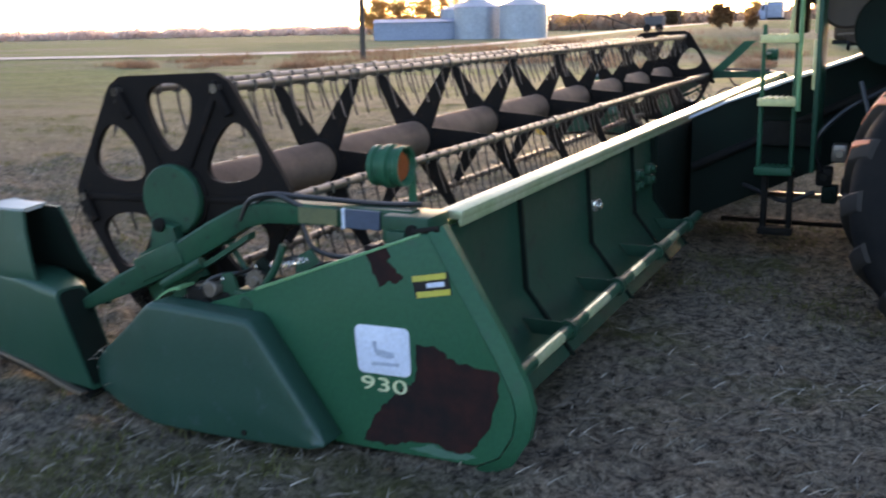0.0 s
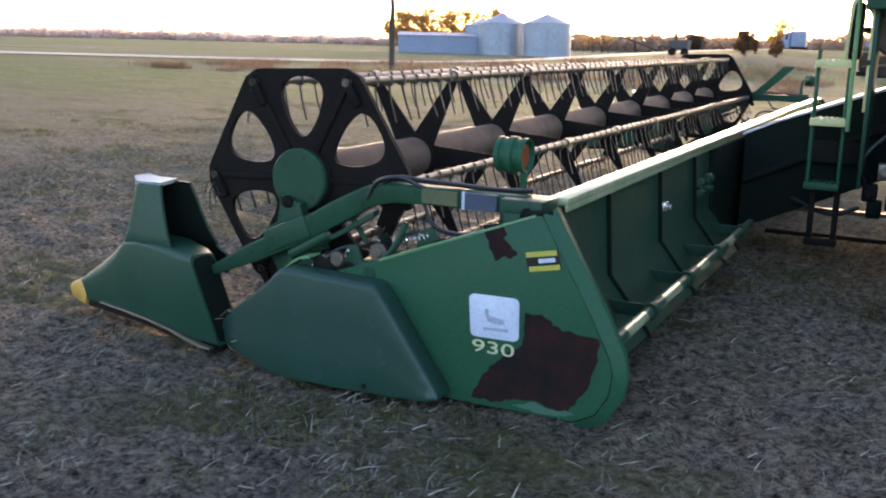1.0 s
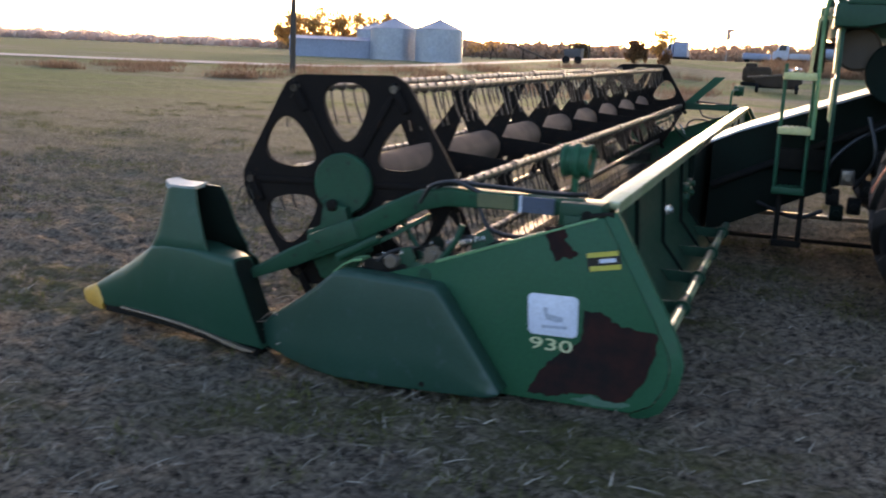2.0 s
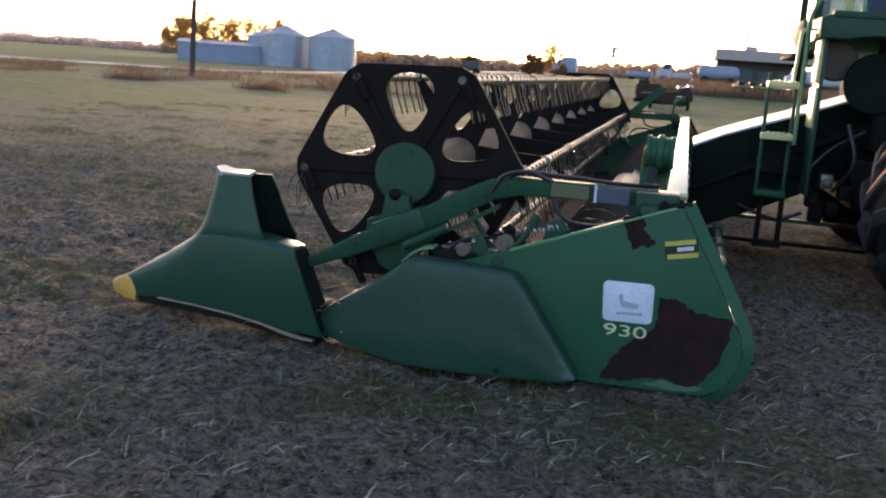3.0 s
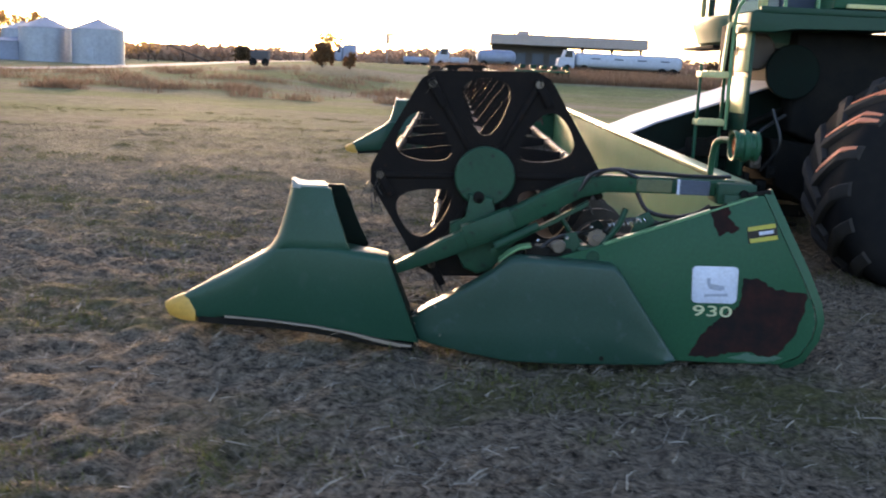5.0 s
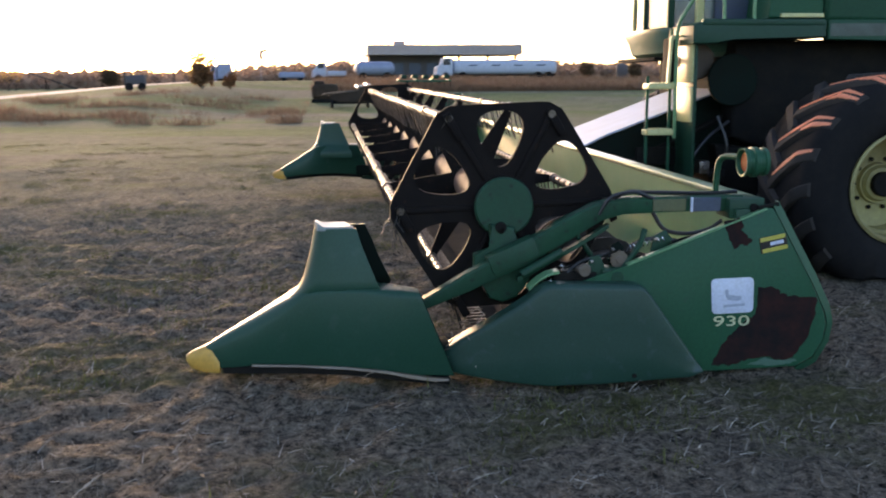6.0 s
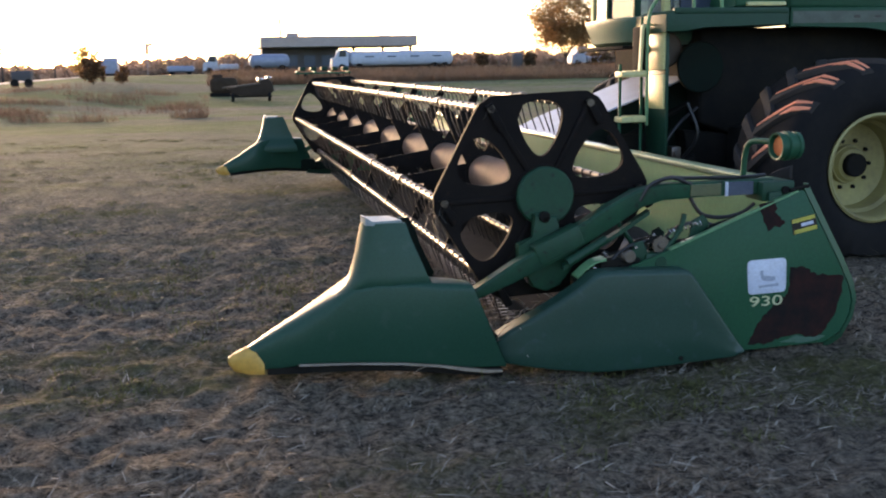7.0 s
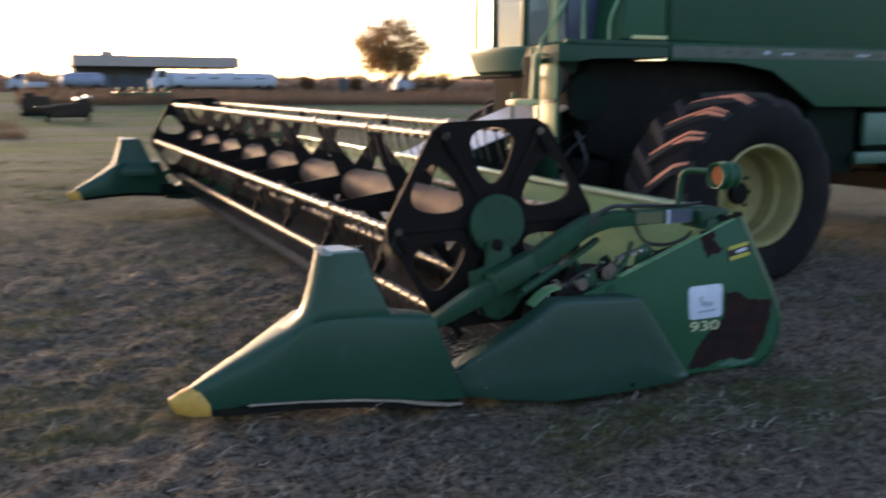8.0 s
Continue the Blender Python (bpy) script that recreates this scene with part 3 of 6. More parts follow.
tilt = pose(0.335, 0, 0.716, 0, -11, 0)
box(bm, -0.075, 0.075, -0.0042, 0.0, -0.043, 0.043, 0.0, tilt)
sticker = part("warning_sticker", bm, STICK_BLACK, near_sheet, "black and yellow warning sticker", soft=False)
bm = bmesh.new()
box(bm, -0.073, 0.068, -0.0060, -0.004, 0.020, 0.042, 0.0, tilt)
box(bm, -0.068, 0.073, -0.0060, -0.004, -0.042, -0.020, 0.0, tilt)
part("yellow_bar", bm, STICK_YELLOW, near_sheet, soft=False)
bm = bmesh.new()
box(bm, -0.020, 0.055, -0.0060, -0.004, -0.008, 0.010, 0.0, tilt)
part("pale_bar", bm, DECAL, near_sheet, soft=False)


def along(table, x):
    """Linear reading of a table of pairs."""
    return float(np.interp(x, [p for p, _ in table], [q for _, q in table]))


def side_shield(far=False):
    """A deep moulded cover whose front runs inwards behind the divider."""
    top = [(-1.53, 0.100), (-1.50, 0.125), (-1.355, 0.240), (-1.15, 0.378), (-1.03, 0.465), (-0.955, 0.532), (-0.925, 0.548), (-0.88, 0.553), (-0.44, 0.535), (-0.415, 0.526), (-0.39, 0.500), (-0.082, 0.068)]
    low = [(-1.53, 0.075), (-1.45, 0.062), (-1.26, 0.036), (-0.90, 0.010), (-0.62, 0.010), (-0.14, 0.030), (-0.082, 0.055)]
    xs = [-1.53, -1.51, -1.46, -1.41, -1.355, -1.30, -1.24, -1.18, -1.12, -1.06, -1.01, -0.975, -0.95, -0.925, -0.90, -0.86, -0.75, -0.65, -0.55, -0.48, -0.44, -0.42, -0.40, -0.37, -0.30, -0.22, -0.15, -0.11, -0.085]
    bm = bmesh.new()
    rings = []
    for x in xs:
        zt, zb = along(top, x), along(low, x)
        yo = -0.145 + 0.235 * max(0.0, (-0.93 - x) / 0.60) ** 1.35
        rt = min(0.030, 0.45 * (zt - zb))
        rb = min(0.020, 0.45 * (zt - zb))
        ring = [(yo + rb, zb), (yo + 0.3 * rb, zb + 0.3 * rb), (yo, zb + rb)]
        ring += [(yo + 0.010 * k, zb + rb + (zt - rt - zb - rb) * f) for f, k in ((0.33, 0.4), (0.66, 0.7))]
        ring += [(yo + 0.008 + rt * (1 - math.cos(radians(q))), zt - rt + rt * math.sin(radians(q))) for q in (0, 25, 50, 72, 90)]
        ring += [(yo + 0.135, zt - 0.004), (yo + 0.139, zt - 0.010), (yo + 0.139, zb + 0.004)]
        rings.append([Vector((x, y, z)) for y, z in ring])
    loft(bm, rings)
    if far:
        mirrored(bm, W)
    sh = part("side_shield", bm, GREEN_DULL, header, "dull blue-green plastic side shield, scuffed")
    for x, z in ((-0.46, 0.055),):
        bm = bmesh.new()
        disc(bm, (x, -0.147, z), 0.012, "y", 0.008, 12)
        if far:
            mirrored(bm, W)
        part("bolt", bm, GRIME, sh)


side_shield()
side_shield(True)


def divider(far=False):
    def flip(b):
        """Mirrors the far divider and lifts it to fit the camera's view."""
        if far:
            mirrored(b, W)
            for v in b.verts:
                v.co.z += 0.085
        return b

    def section(x, yo, yi, zb, zt, r, shift=0.0):
        pts = [(yo + 0.01, zb), (yo, zb + 0.02), (yo, zt - 1.6 * r), (yo + 0.25 * r, zt - 0.75 * r), (yo + 0.75 * r, zt - 0.22 * r), (yo + 1.5 * r, zt), ((yo + yi) / 2 + r * 0.5, zt - 0.05 * r),
               (yi - 0.9 * r, zt - 0.3 * r), (yi - 0.3 * r, zt - 0.9 * r), (yi, zt - 2.0 * r), (yi, zb + 0.02), (yi - 0.01, zb)]
        return [Vector((x + shift * (zt - z), y, z)) for y, z in pts]

    bm = bmesh.new()
    rows = [(-2.72, 0.30, 0.400, 0.055, 0.165, 0.020, 0), (-2.60, 0.262, 0.43, 0.055, 0.240, 0.035, 0), (-2.45, 0.215, 0.45, 0.08, 0.330, 0.050, 0), (-2.30, 0.165, 0.46, 0.09, 0.425, 0.050, 0),
            (-2.17, 0.120, 0.44, 0.095, 0.500, 0.020, 0), (-2.05, 0.088, 0.36, 0.095, 0.515, 0.014, 0), (-1.85, 0.040, 0.31, 0.09, 0.516, 0.014, 0), (-1.74, 0.015, 0.26, 0.075, 0.514, 0.025, 0),
            (-1.64, -0.010, 0.21, 0.062, 0.510, 0.025, 0.10), (-1.575, -0.030, 0.16, 0.055, 0.504, 0.025, 0.40)]
    loft(bm, [section(*r) for r in rows])
    nose = part("divider_nose", flip(bm), GREEN_POLY, header, "smooth green plastic crop divider")
    # Dark plate over the rear end, in place of shade in the hollow.
    bm = bmesh.new()
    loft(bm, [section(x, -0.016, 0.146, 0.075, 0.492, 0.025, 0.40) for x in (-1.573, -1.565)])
    part("nose_shade_plate", flip(bm), GREEN_BLACK, nose, "dark plate standing in for shade in the divider's open end")
    # the hollow tower on the nose: a shell round the front and both sides, open to the rear
    bm = bmesh.new()
    rings, lining = [], []
    for z, xf, xr, xi, yo, dy, yi, rad in ((0.325, -2.325, -1.72, -1.66, 0.205, 0.105, 0.400, 0.090), (0.385, -2.325, -1.72, -1.66, 0.190, 0.090, 0.410, 0.096), (0.425, -2.290, -1.73, -1.67, 0.162, 0.077, 0.400, 0.098), (0.455, -2.254, -1.74, -1.70, 0.134, 0.063, 0.380, 0.102), (0.48, -2.226, -1.75, -1.71, 0.117, 0.055, 0.362, 0.104),
                                 (0.505, -2.204, -1.765, -1.70, 0.106, 0.050, 0.348, 0.104), (0.53, -2.188, -1.78, -1.71, 0.100, 0.046, 0.338, 0.104), (0.56, -2.175, -1.795, -1.725, 0.102, 0.042, 0.332, 0.104), (0.60, -2.162, -1.810, -1.745, 0.105, 0.038, 0.327, 0.102),
                                 (0.67, -2.143, -1.838, -1.775, 0.111, 0.028, 0.321, 0.098), (0.74, -2.127, -1.865, -1.80, 0.118, 0.018, 0.318, 0.094), (0.825, -2.108, -1.89, -1.84, 0.127, 0.006, 0.312, 0.090)):
        t = 0.016
        outer, inner = [], []
        for a in range(0, 91, 15):
            outer.append((xf + rad - rad * math.sin(radians(a)), yo + rad - rad * math.cos(radians(a))))
        for a in range(0, 91, 15):
            outer.append((xf + rad - rad * math.cos(radians(a)), yi - rad + rad * math.sin(radians(a))))
        outer = [(xr, yo - dy), ((xr + xf) / 2, yo - 0.6 * dy)] + outer + [(xi, yi)]
        cx, cy = (xf + xr) / 2 + 0.05, (yo + yi) / 2
        inner = [(x + t * (1 if x < cx - 0.05 else 0), y + (t if y < cy else -t)) for x, y in outer]
        rings.append([Vector((x, y, z)) for x, y in outer] + [Vector((x, y, z)) for x, y in inner[::-1]])
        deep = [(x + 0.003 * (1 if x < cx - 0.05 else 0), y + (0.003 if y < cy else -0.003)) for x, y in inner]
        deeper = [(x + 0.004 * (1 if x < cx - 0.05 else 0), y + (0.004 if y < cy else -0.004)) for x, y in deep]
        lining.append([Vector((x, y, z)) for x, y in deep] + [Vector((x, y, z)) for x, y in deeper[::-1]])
    loft(bm, rings)
    tower = part("divider_tower", flip(bm), GREEN_POLY, nose, "hollow green tower of the divider")
    # Dark inner shell that puts the tower's inside shade into colour.
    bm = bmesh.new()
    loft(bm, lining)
    part("tower_shade_liner", flip(bm), GREEN_BLACK, nose, "dark liner standing in for shade inside the tower")
    bm = bmesh.new()
    prism_pts = [(-2.092, 0.150), (-2.105, 0.20), (-2.100, 0.27), (-2.07, 0.318), (-1.945, 0.318), (-1.935, 0.26), (-1.905, 0.145), (-2.06, 0.131)]
    loft(bm, [[Vector((x, y, zz + (0.022 if x < -2.08 and zz > 0.82 else 0.0))) for x, y in prism_pts] for zz in (0.815, 0.836)])
    part("tower_cap", flip(bm), CAP, nose, "tower cap with the sky's pale sheen put into its colour")
    bm = bmesh.new()
    loft(bm, [section(-2.818, 0.325, 0.372, 0.085, 0.118, 0.010), section(-2.79, 0.306, 0.385, 0.048, 0.138, 0.018), section(-2.72, 0.290, 0.405, 0.030, 0.168, 0.022), section(-2.675, 0.276, 0.420, 0.028, 0.172, 0.03), section(-2.635, 0.264, 0.420, 0.030, 0.110, 0.03)])
    part("divider_tip", flip(bm), YELLOW, nose, "yellow cast tip")
    bm = bmesh.new()
    loft(bm, [[Vector((x, y - 0.015, z - h * 0.7)), Vector((x, y + 0.02, z - h - 0.004)), Vector((x, y + 0.02, z + 0.004)), Vector((x, y - 0.012, z + 0.006))] for x, y, z, h in
              ((-2.46, 0.218, 0.083, 0.006), (-2.2, 0.130, 0.096, 0.006), (-1.95, 0.065, 0.094, 0.008), (-1.75, 0.018, 0.080, 0.010), (-1.62, -0.012, 0.062, 0.018), (-1.50, -0.038, 0.048, 0.016), (-1.43, -0.052, 0.046, 0.005))])
    part("wear_strip", flip(bm), BAT, nose, "bright worn steel strip")
    bm = bmesh.new()
    loft(bm, [[Vector((x, y, z - 0.035)), Vector((x, y + 0.20, z - 0.035)), Vector((x, y + 0.20, z)), Vector((x, y, z))] for x, y, z in ((-2.62, 0.275, 0.060), (-2.2, 0.14, 0.085), (-1.95, 0.075, 0.085), (-1.6, 0.0, 0.055), (-1.42, -0.03, 0.045))])
    part("skid", flip(bm), GRIME, nose, "dark steel skid")
    bm = bmesh.new()
    box(bm, -1.60, -1.40, 0.06, 0.26, 0.05, 0.20, 0.02)
    box(bm, -1.42, -0.90, 0.13, 0.23, 0.04, 0.16, 0.015)
    part("nose_mount", flip(bm), GREEN_BLACK, nose)


divider()
divider(True)

# back sheet with its rail, stiffeners and rear beam
bm = bmesh.new()
loft(bm, [[Vector((x, y, z)) for x, z in ((0.262, 0.90), (0.270, 0.45), (0.240, 0.25), (0.12, 0.12), (-0.10, 0.075), (-0.10, 0.062), (0.125, 0.108), (0.252, 0.245), (0.282, 0.45), (0.274, 0.90))] for y in (0.012, 2.4, 4.95, 7.4, W - 0.012)])
back = part("back_sheet", bm, GREEN_PALE, header, "worn green trough and back sheet, sky light paled into the colour")
bm = bmesh.new()
loft(bm, [[Vector((x, y, z)) for x, z in ((-0.10, 0.075), (-0.95, 0.055), (-0.95, 0.045), (-0.10, 0.062))] for y in (0.012, 4.95, W - 0.012)])
part("floor_sheet", bm, FLOORSHEET, header, "dirty dark floor sheet")
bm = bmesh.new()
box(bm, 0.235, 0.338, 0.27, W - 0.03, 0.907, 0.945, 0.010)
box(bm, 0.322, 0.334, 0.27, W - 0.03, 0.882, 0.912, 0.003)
part("top_rail", bm, RAILTOP, header, "worn green top rail, pale glare put into its colour")
bm = bmesh.new()
loft(bm, [[Vector((x, y, z)) for x, z in ((0.285, 0.885), (0.300, 0.885), (0.330, 0.46), (0.560, 0.17), (0.545, 0.155), (0.31, 0.45))] for y in (0.012, 3.4)])
part("rear_cover", bm, REARGREEN, header, "stained green rear cover, shade put into its colour")
bm = bmesh.new()
loft(bm, [[Vector((x, y, z)) for x, z in ((0.285, 0.885), (0.300, 0.885), (0.330, 0.46), (0.560, 0.17), (0.545, 0.155), (0.31, 0.45))] for y in (6.5, W - 0.012)])
part("rear_cover", bm, REARGREEN, header, "stained green rear cover, shade put into its colour")
for y in (0.95, 1.95, 2.85, 3.35, 6.6, 7.5, 8.5):
    bm = bmesh.new()
    loft(bm, [[Vector((x, y + d, z)) for d in (-0.010, 0.010)] + [Vector((x + 0.035, y + d, z)) for d in (0.010, -0.010)] for x, z in ((0.288, 0.88), (0.318, 0.46), (0.545, 0.17))])
    part("stiffener", bm, GREEN_BLACK, header)
bm = bmesh.new()
tube(bm, [(0.615, 0.02, 0.355), (0.615, 3.45, 0.355)], 0.029, 14)
part("rear_beam", bm, GREEN_DARK, header, "green rear tube with bright highlight lengths")
bm = bmesh.new()
tube(bm, [(0.615, 6.45, 0.355), (0.615, W - 0.02, 0.355)], 0.029, 14)
part("rear_beam", bm, GREEN_DARK, header, "green rear tube")
# Pale sleeves on the tube in place of highlights.
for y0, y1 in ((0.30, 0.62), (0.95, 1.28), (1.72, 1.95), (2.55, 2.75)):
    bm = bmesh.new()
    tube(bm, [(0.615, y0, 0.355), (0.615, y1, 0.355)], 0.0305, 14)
    part("highlight_band", bm, RAILTOP, header, "pale length of the rear tube standing in for a highlight")
for y in (0.75, 1.5, 2.3, 3.1, 6.8, 8.2):
    bm = bmesh.new()
    prism(bm, [(0.40, 0.385), (0.60, 0.385), (0.645, 0.37), (0.645, 0.34), (0.60, 0.32), (0.45, 0.32)], y - 0.006, y + 0.006)
    disc(bm, (0.615, y, 0.355), 0.045, "y", 0.05, 16)
    part("beam_bracket", bm, REARGREEN, header)
# Frame coloured nearly black in place of the shade round the opening.
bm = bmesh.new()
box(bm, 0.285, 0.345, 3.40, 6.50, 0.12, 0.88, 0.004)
part("feeder_frame", bm, GREEN_BLACK, header, "frame round the feeder opening, its dark tone standing for shade")
for y, z in ((2.0, 0.66), (2.92, 0.69), (2.92, 0.62), (3.2, 0.69), (3.2, 0.62)):
    bm = bmesh.new()
    box(bm, 0.315, 0.36, y - 0.05, y + 0.05, z - 0.03, z + 0.03, 0.008)
    disc(bm, (0.365, y, z), 0.022, "x", 0.03, 14, 0.004)
    part("latch", bm, STEEL if y < 2.5 else GREEN_DARK, header, "small worn latch")

for z in (0.27, 0.05):
    bm = bmesh.new()
    box(bm, 0.50, 2.30, 4.97, 5.03, z - 0.035, z, 0.004)
    part("tow_bar", bm, BAT if z > 0.1 else GRIME, header, "low dark steel bar")

# floor edge and cutter bar
bm = bmesh.new()
box(bm, -1.06, -0.93, 0.05, W - 0.05, 0.030, 0.062, 0.008)
cutter = part("cutter_bar", bm, GRIME, header, "dark cutter bar with a row of guards")
bm = bmesh.new()
loft(bm, [[Vector((x, -w, z - h)), Vector((x, w, z - h)), Vector((x, w, z + h)), Vector((x, -w, z + h))] for x, w, h, z in ((-1.04, 0.014, 0.016, 0.052), (-1.11, 0.010, 0.012, 0.054), (-1.17, 0.003, 0.004, 0.058))])
guard_me = mesh_of(bm, BAT, "knife_guard")
for i in range(126):
    part("knife_guard", guard_me, None, cutter).location = (0, 0.12 + i * (W - 0.24) / 125, 0)

# feed auger
bm = bmesh.new()
tube(bm, [(-0.22, 0.06, 0.31), (-0.22, W - 0.06, 0.31)], 0.17, 24)
auger = part("auger", bm, AUGER, header, "worn steel feed auger")
for y0, y1, spin in ((0.10, 4.0, 1), (W - 0.10, 5.9, -1)):
    bm = bmesh.new()
    n = 190
    prev = None
    for i in range(n + 1):
        y = y0 + (y1 - y0) * i / n
        a = spin * 2 * math.pi * abs(y - y0) / 0.5
        cur = [bm.verts.new((-0.22 + r * math.cos(a), y + d, 0.31 + r * math.sin(a))) for r, d in ((0.165, 0.0), (0.25, 0.0), (0.25, 0.006), (0.165, 0.006))]
        if prev:
            for k in range(4):
                bm.faces.new((prev[k], prev[(k + 1) % 4], cur[(k + 1) % 4], cur[k]))
        prev = cur
    part("flighting", bm, AUGER, auger, "spiral flighting with bright edges")

# ---- the reel ----
HX, HZ, RB, PHASE = -1.087, 0.908, 0.560, 2.0
Y0, Y1 = 0.330, W - 0.330
bm = bmesh.new()
tube(bm, [(HX, Y0, HZ), (HX, Y1, HZ)], 0.118, 28)
reel = part("reel", bm, TUBE, header, "six-bat pickup reel on a worn steel tube")


def hex_plate_mesh(thick):
    bm = bmesh.new()
    R, R0, M = 0.625, 0.13, 48
    for k in range(6):
        a0 = radians(PHASE + 30 + 60 * k)

        def at(r, deg):
            a = a0 + radians(deg)
            return Vector((r * math.cos(a), r * math.sin(a)))

        wedge = [at(R0, -30), at(R - 0.012, -30), at(R - 0.010, -26.5), at(R * 0.955, -22), at(R * 0.955, 22), at(R - 0.010, 26.5), at(R - 0.012, 30), at(R0, 30), at(R0 * 0.93, 0)]
        c = at(0.365, 0)
        u, w = at(1.0, 0), Vector((-math.sin(a0), math.cos(a0)))
        hole, outer = [], []
        for i in range(M):
            t = 2 * math.pi * i / M
            cu, su = math.cos(t), math.sin(t)
            cu = math.copysign(abs(cu) ** 0.85, cu)
            su = math.copysign(abs(su) ** 0.85, su)
            p = c + u * (0.150 * cu) + w * ((0.114 + 0.050 * cu) * su)
            d = (p - c).normalized()
            best = 9.0
            for s in range(len(wedge)):
                p0, p1 = wedge[s], wedge[(s + 1) % len(wedge)]
                e = p1 - p0
                den = d.x * e.y - d.y * e.x
                if abs(den) < 1e-9:
                    continue
                tt = ((p0.x - c.x) * e.y - (p0.y - c.y) * e.x) / den
                ss = ((p0.x - c.x) * d.y - (p0.y - c.y) * d.x) / den
                if tt > 0 and -1e-6 <= ss <= 1 + 1e-6:
                    best = min(best, tt)
            hole.append(p)
            outer.append(c + d * best)
        for q in wedge:
            i = min(range(M), key=lambda j: (outer[j] - q).length)
            outer[i] = q
        layers = []
        for yy in (0.0, thick):
            layers.append(([bm.verts.new((HX + p.x, yy, HZ + p.y)) for p in hole], [bm.verts.new((HX + p.x, yy, HZ + p.y)) for p in outer]))
        (h0, o0), (h1, o1) = layers
        seam = [abs(abs((math.atan2(p.y, p.x) - a0 + math.pi) % (2 * math.pi) - math.pi) - math.pi / 6) < 1e-3 for p in outer]
        for i in range(M):
            j = (i + 1) % M
            bm.faces.new((h0[i], h0[j], o0[j], o0[i]))
            bm.faces.new((h1[j], h1[i], o1[i], o1[j]))
            bm.faces.new((h0[j], h0[i], h1[i], h1[j]))
            if not (seam[i] and seam[j]):
                bm.faces.new((o0[i], o0[j], o1[j], o1[i]))
    bmesh.ops.remove_doubles(bm, verts=bm.verts[:], dist=0.0004)
    return mesh_of(bm, REELBLACK, "end_plate")


plate_me = smooth(hex_plate_mesh(0.030), 30)
for y in (Y0 - 0.03, Y1):
    ob = part("end_plate", plate_me, None, reel, "black pressed end plate with six openings")
    ob.location = (0, y, 0)
    bm = bmesh.new()
    disc(bm, (HX, y + 0.015, HZ), 0.17, "y", 0.06, 32, 0.005)
    part("hub_ring", bm, REELBLACK, reel)
    for k in range(6):
        bm = bmesh.new()
        box(bm, 0.15, 0.56, -0.014, 0.044, -0.016, 0.016, 0.006, Matrix.Translation((HX, y, HZ)) @ Matrix.Rotation(-radians(PHASE + 60 * k), 4, "Y"))
        part("plate_rib", bm, REELBLACK, reel)

bm = bmesh.new()
loft(bm, [[Vector((r, d * t, s * w)) for d, s in ((-1, -1), (1, -1), (1, 1), (-1, 1))] for r, w, t in ((0.10, 0.075, 0.010), (0.22, 0.060, 0.008), (0.42, 0.038, 0.006), (0.565, 0.020, 0.005))])
arm_me = mesh_of(bm, REELBLACK, "spider_arm")
NS = 7
for s in range(1, NS + 1):
    y = Y0 + (Y1 - Y0) * s / (NS + 1)
    for k in range(6):
        ob = part("spider_arm", arm_me, None, reel)
        ob.matrix_local = Matrix.Translation((HX, y, HZ)) @ Matrix.Rotation(-radians(PHASE + 60 * k), 4, "Y")
    bm = bmesh.new()
    disc(bm, (HX, y, HZ), 0.135, "y", 0.05, 28, 0.008)
    part("spider_hub", bm, REELBLACK, reel)

def tine_shape(bm, m=Matrix.Identity(4)):
    """A thin sprung tine hanging from its clip with a slight backward bend."""
    loft(bm, [[m @ Vector((x + q * 0.004, p * 0.004, z)) for q, p in ((-1, -1), (1, -1), (1, 1), (-1, 1))] for x, z in ((0, -0.015), (0.020, -0.11), (0.055, -0.215))])


bm = bmesh.new()
tine_shape(bm)
tine_me = mesh_of(bm, TINE, "tine")
bm = bmesh.new()
box(bm, -0.022, 0.022, -0.012, 0.012, -0.030, 0.0225, 0.004, seg=1)
clip_me = mesh_of(bm, CLIP, "clip")
rnd = random.Random(21)
for k in range(6):
    a = radians(PHASE + 60 * k)
    bx, bz = HX + RB * math.cos(a), HZ + RB * math.sin(a)
    bm = bmesh.new()
    tube(bm, [(bx, Y0 - 0.06, bz), (bx, Y1 + 0.06, bz)], 0.021, 12)
    for s in range(1, NS + 1):
        disc(bm, (bx, Y0 + (Y1 - Y0) * s / (NS + 1), bz), 0.032, "y", 0.06, 12)
    bat = part("bat", bm, BAT, reel, "bright worn steel bat")
    bm, bc = bmesh.new(), bmesh.new()
    count = 66
    for i in range(count):
        y = Y0 + 0.08 + (Y1 - Y0 - 0.16) * i / (count - 1)
        m = Matrix.Translation((bx, y, bz)) @ Matrix.Rotation(rnd.uniform(-0.09, 0.09), 4, "X") @ Matrix.Rotation(rnd.uniform(-0.07, 0.07), 4, "Y")
        if i < 48:
            part("tine", tine_me, None, reel).matrix_local = m
            part("clip", clip_me, None, reel).matrix_local = Matrix.Translation((bx, y, bz))
        else:
            tine_shape(bm, m)
            box(bc, bx - 0.024, bx + 0.024, y - 0.015, y + 0.015, bz - 0.030, bz + 0.024, 0.0)
    part("far_tine", bm, TINE, reel, "thin dark steel tines", kind="stuff", soft=False)
    part("far_clip", bc, CLIP, reel, "dark tine clips", kind="stuff", soft=False)
    for y in (Y0 - 0.05, Y1 + 0.05):
        bm = bmesh.new()
        box(bm, -0.03, 0.13, -0.010, 0.010, -0.022, 0.022, 0.006, Matrix.Translation((bx, y, bz)) @ Matrix.Rotation(radians(60), 4, "Y"))
        part("bat_crank", bm, REELBLACK, reel)
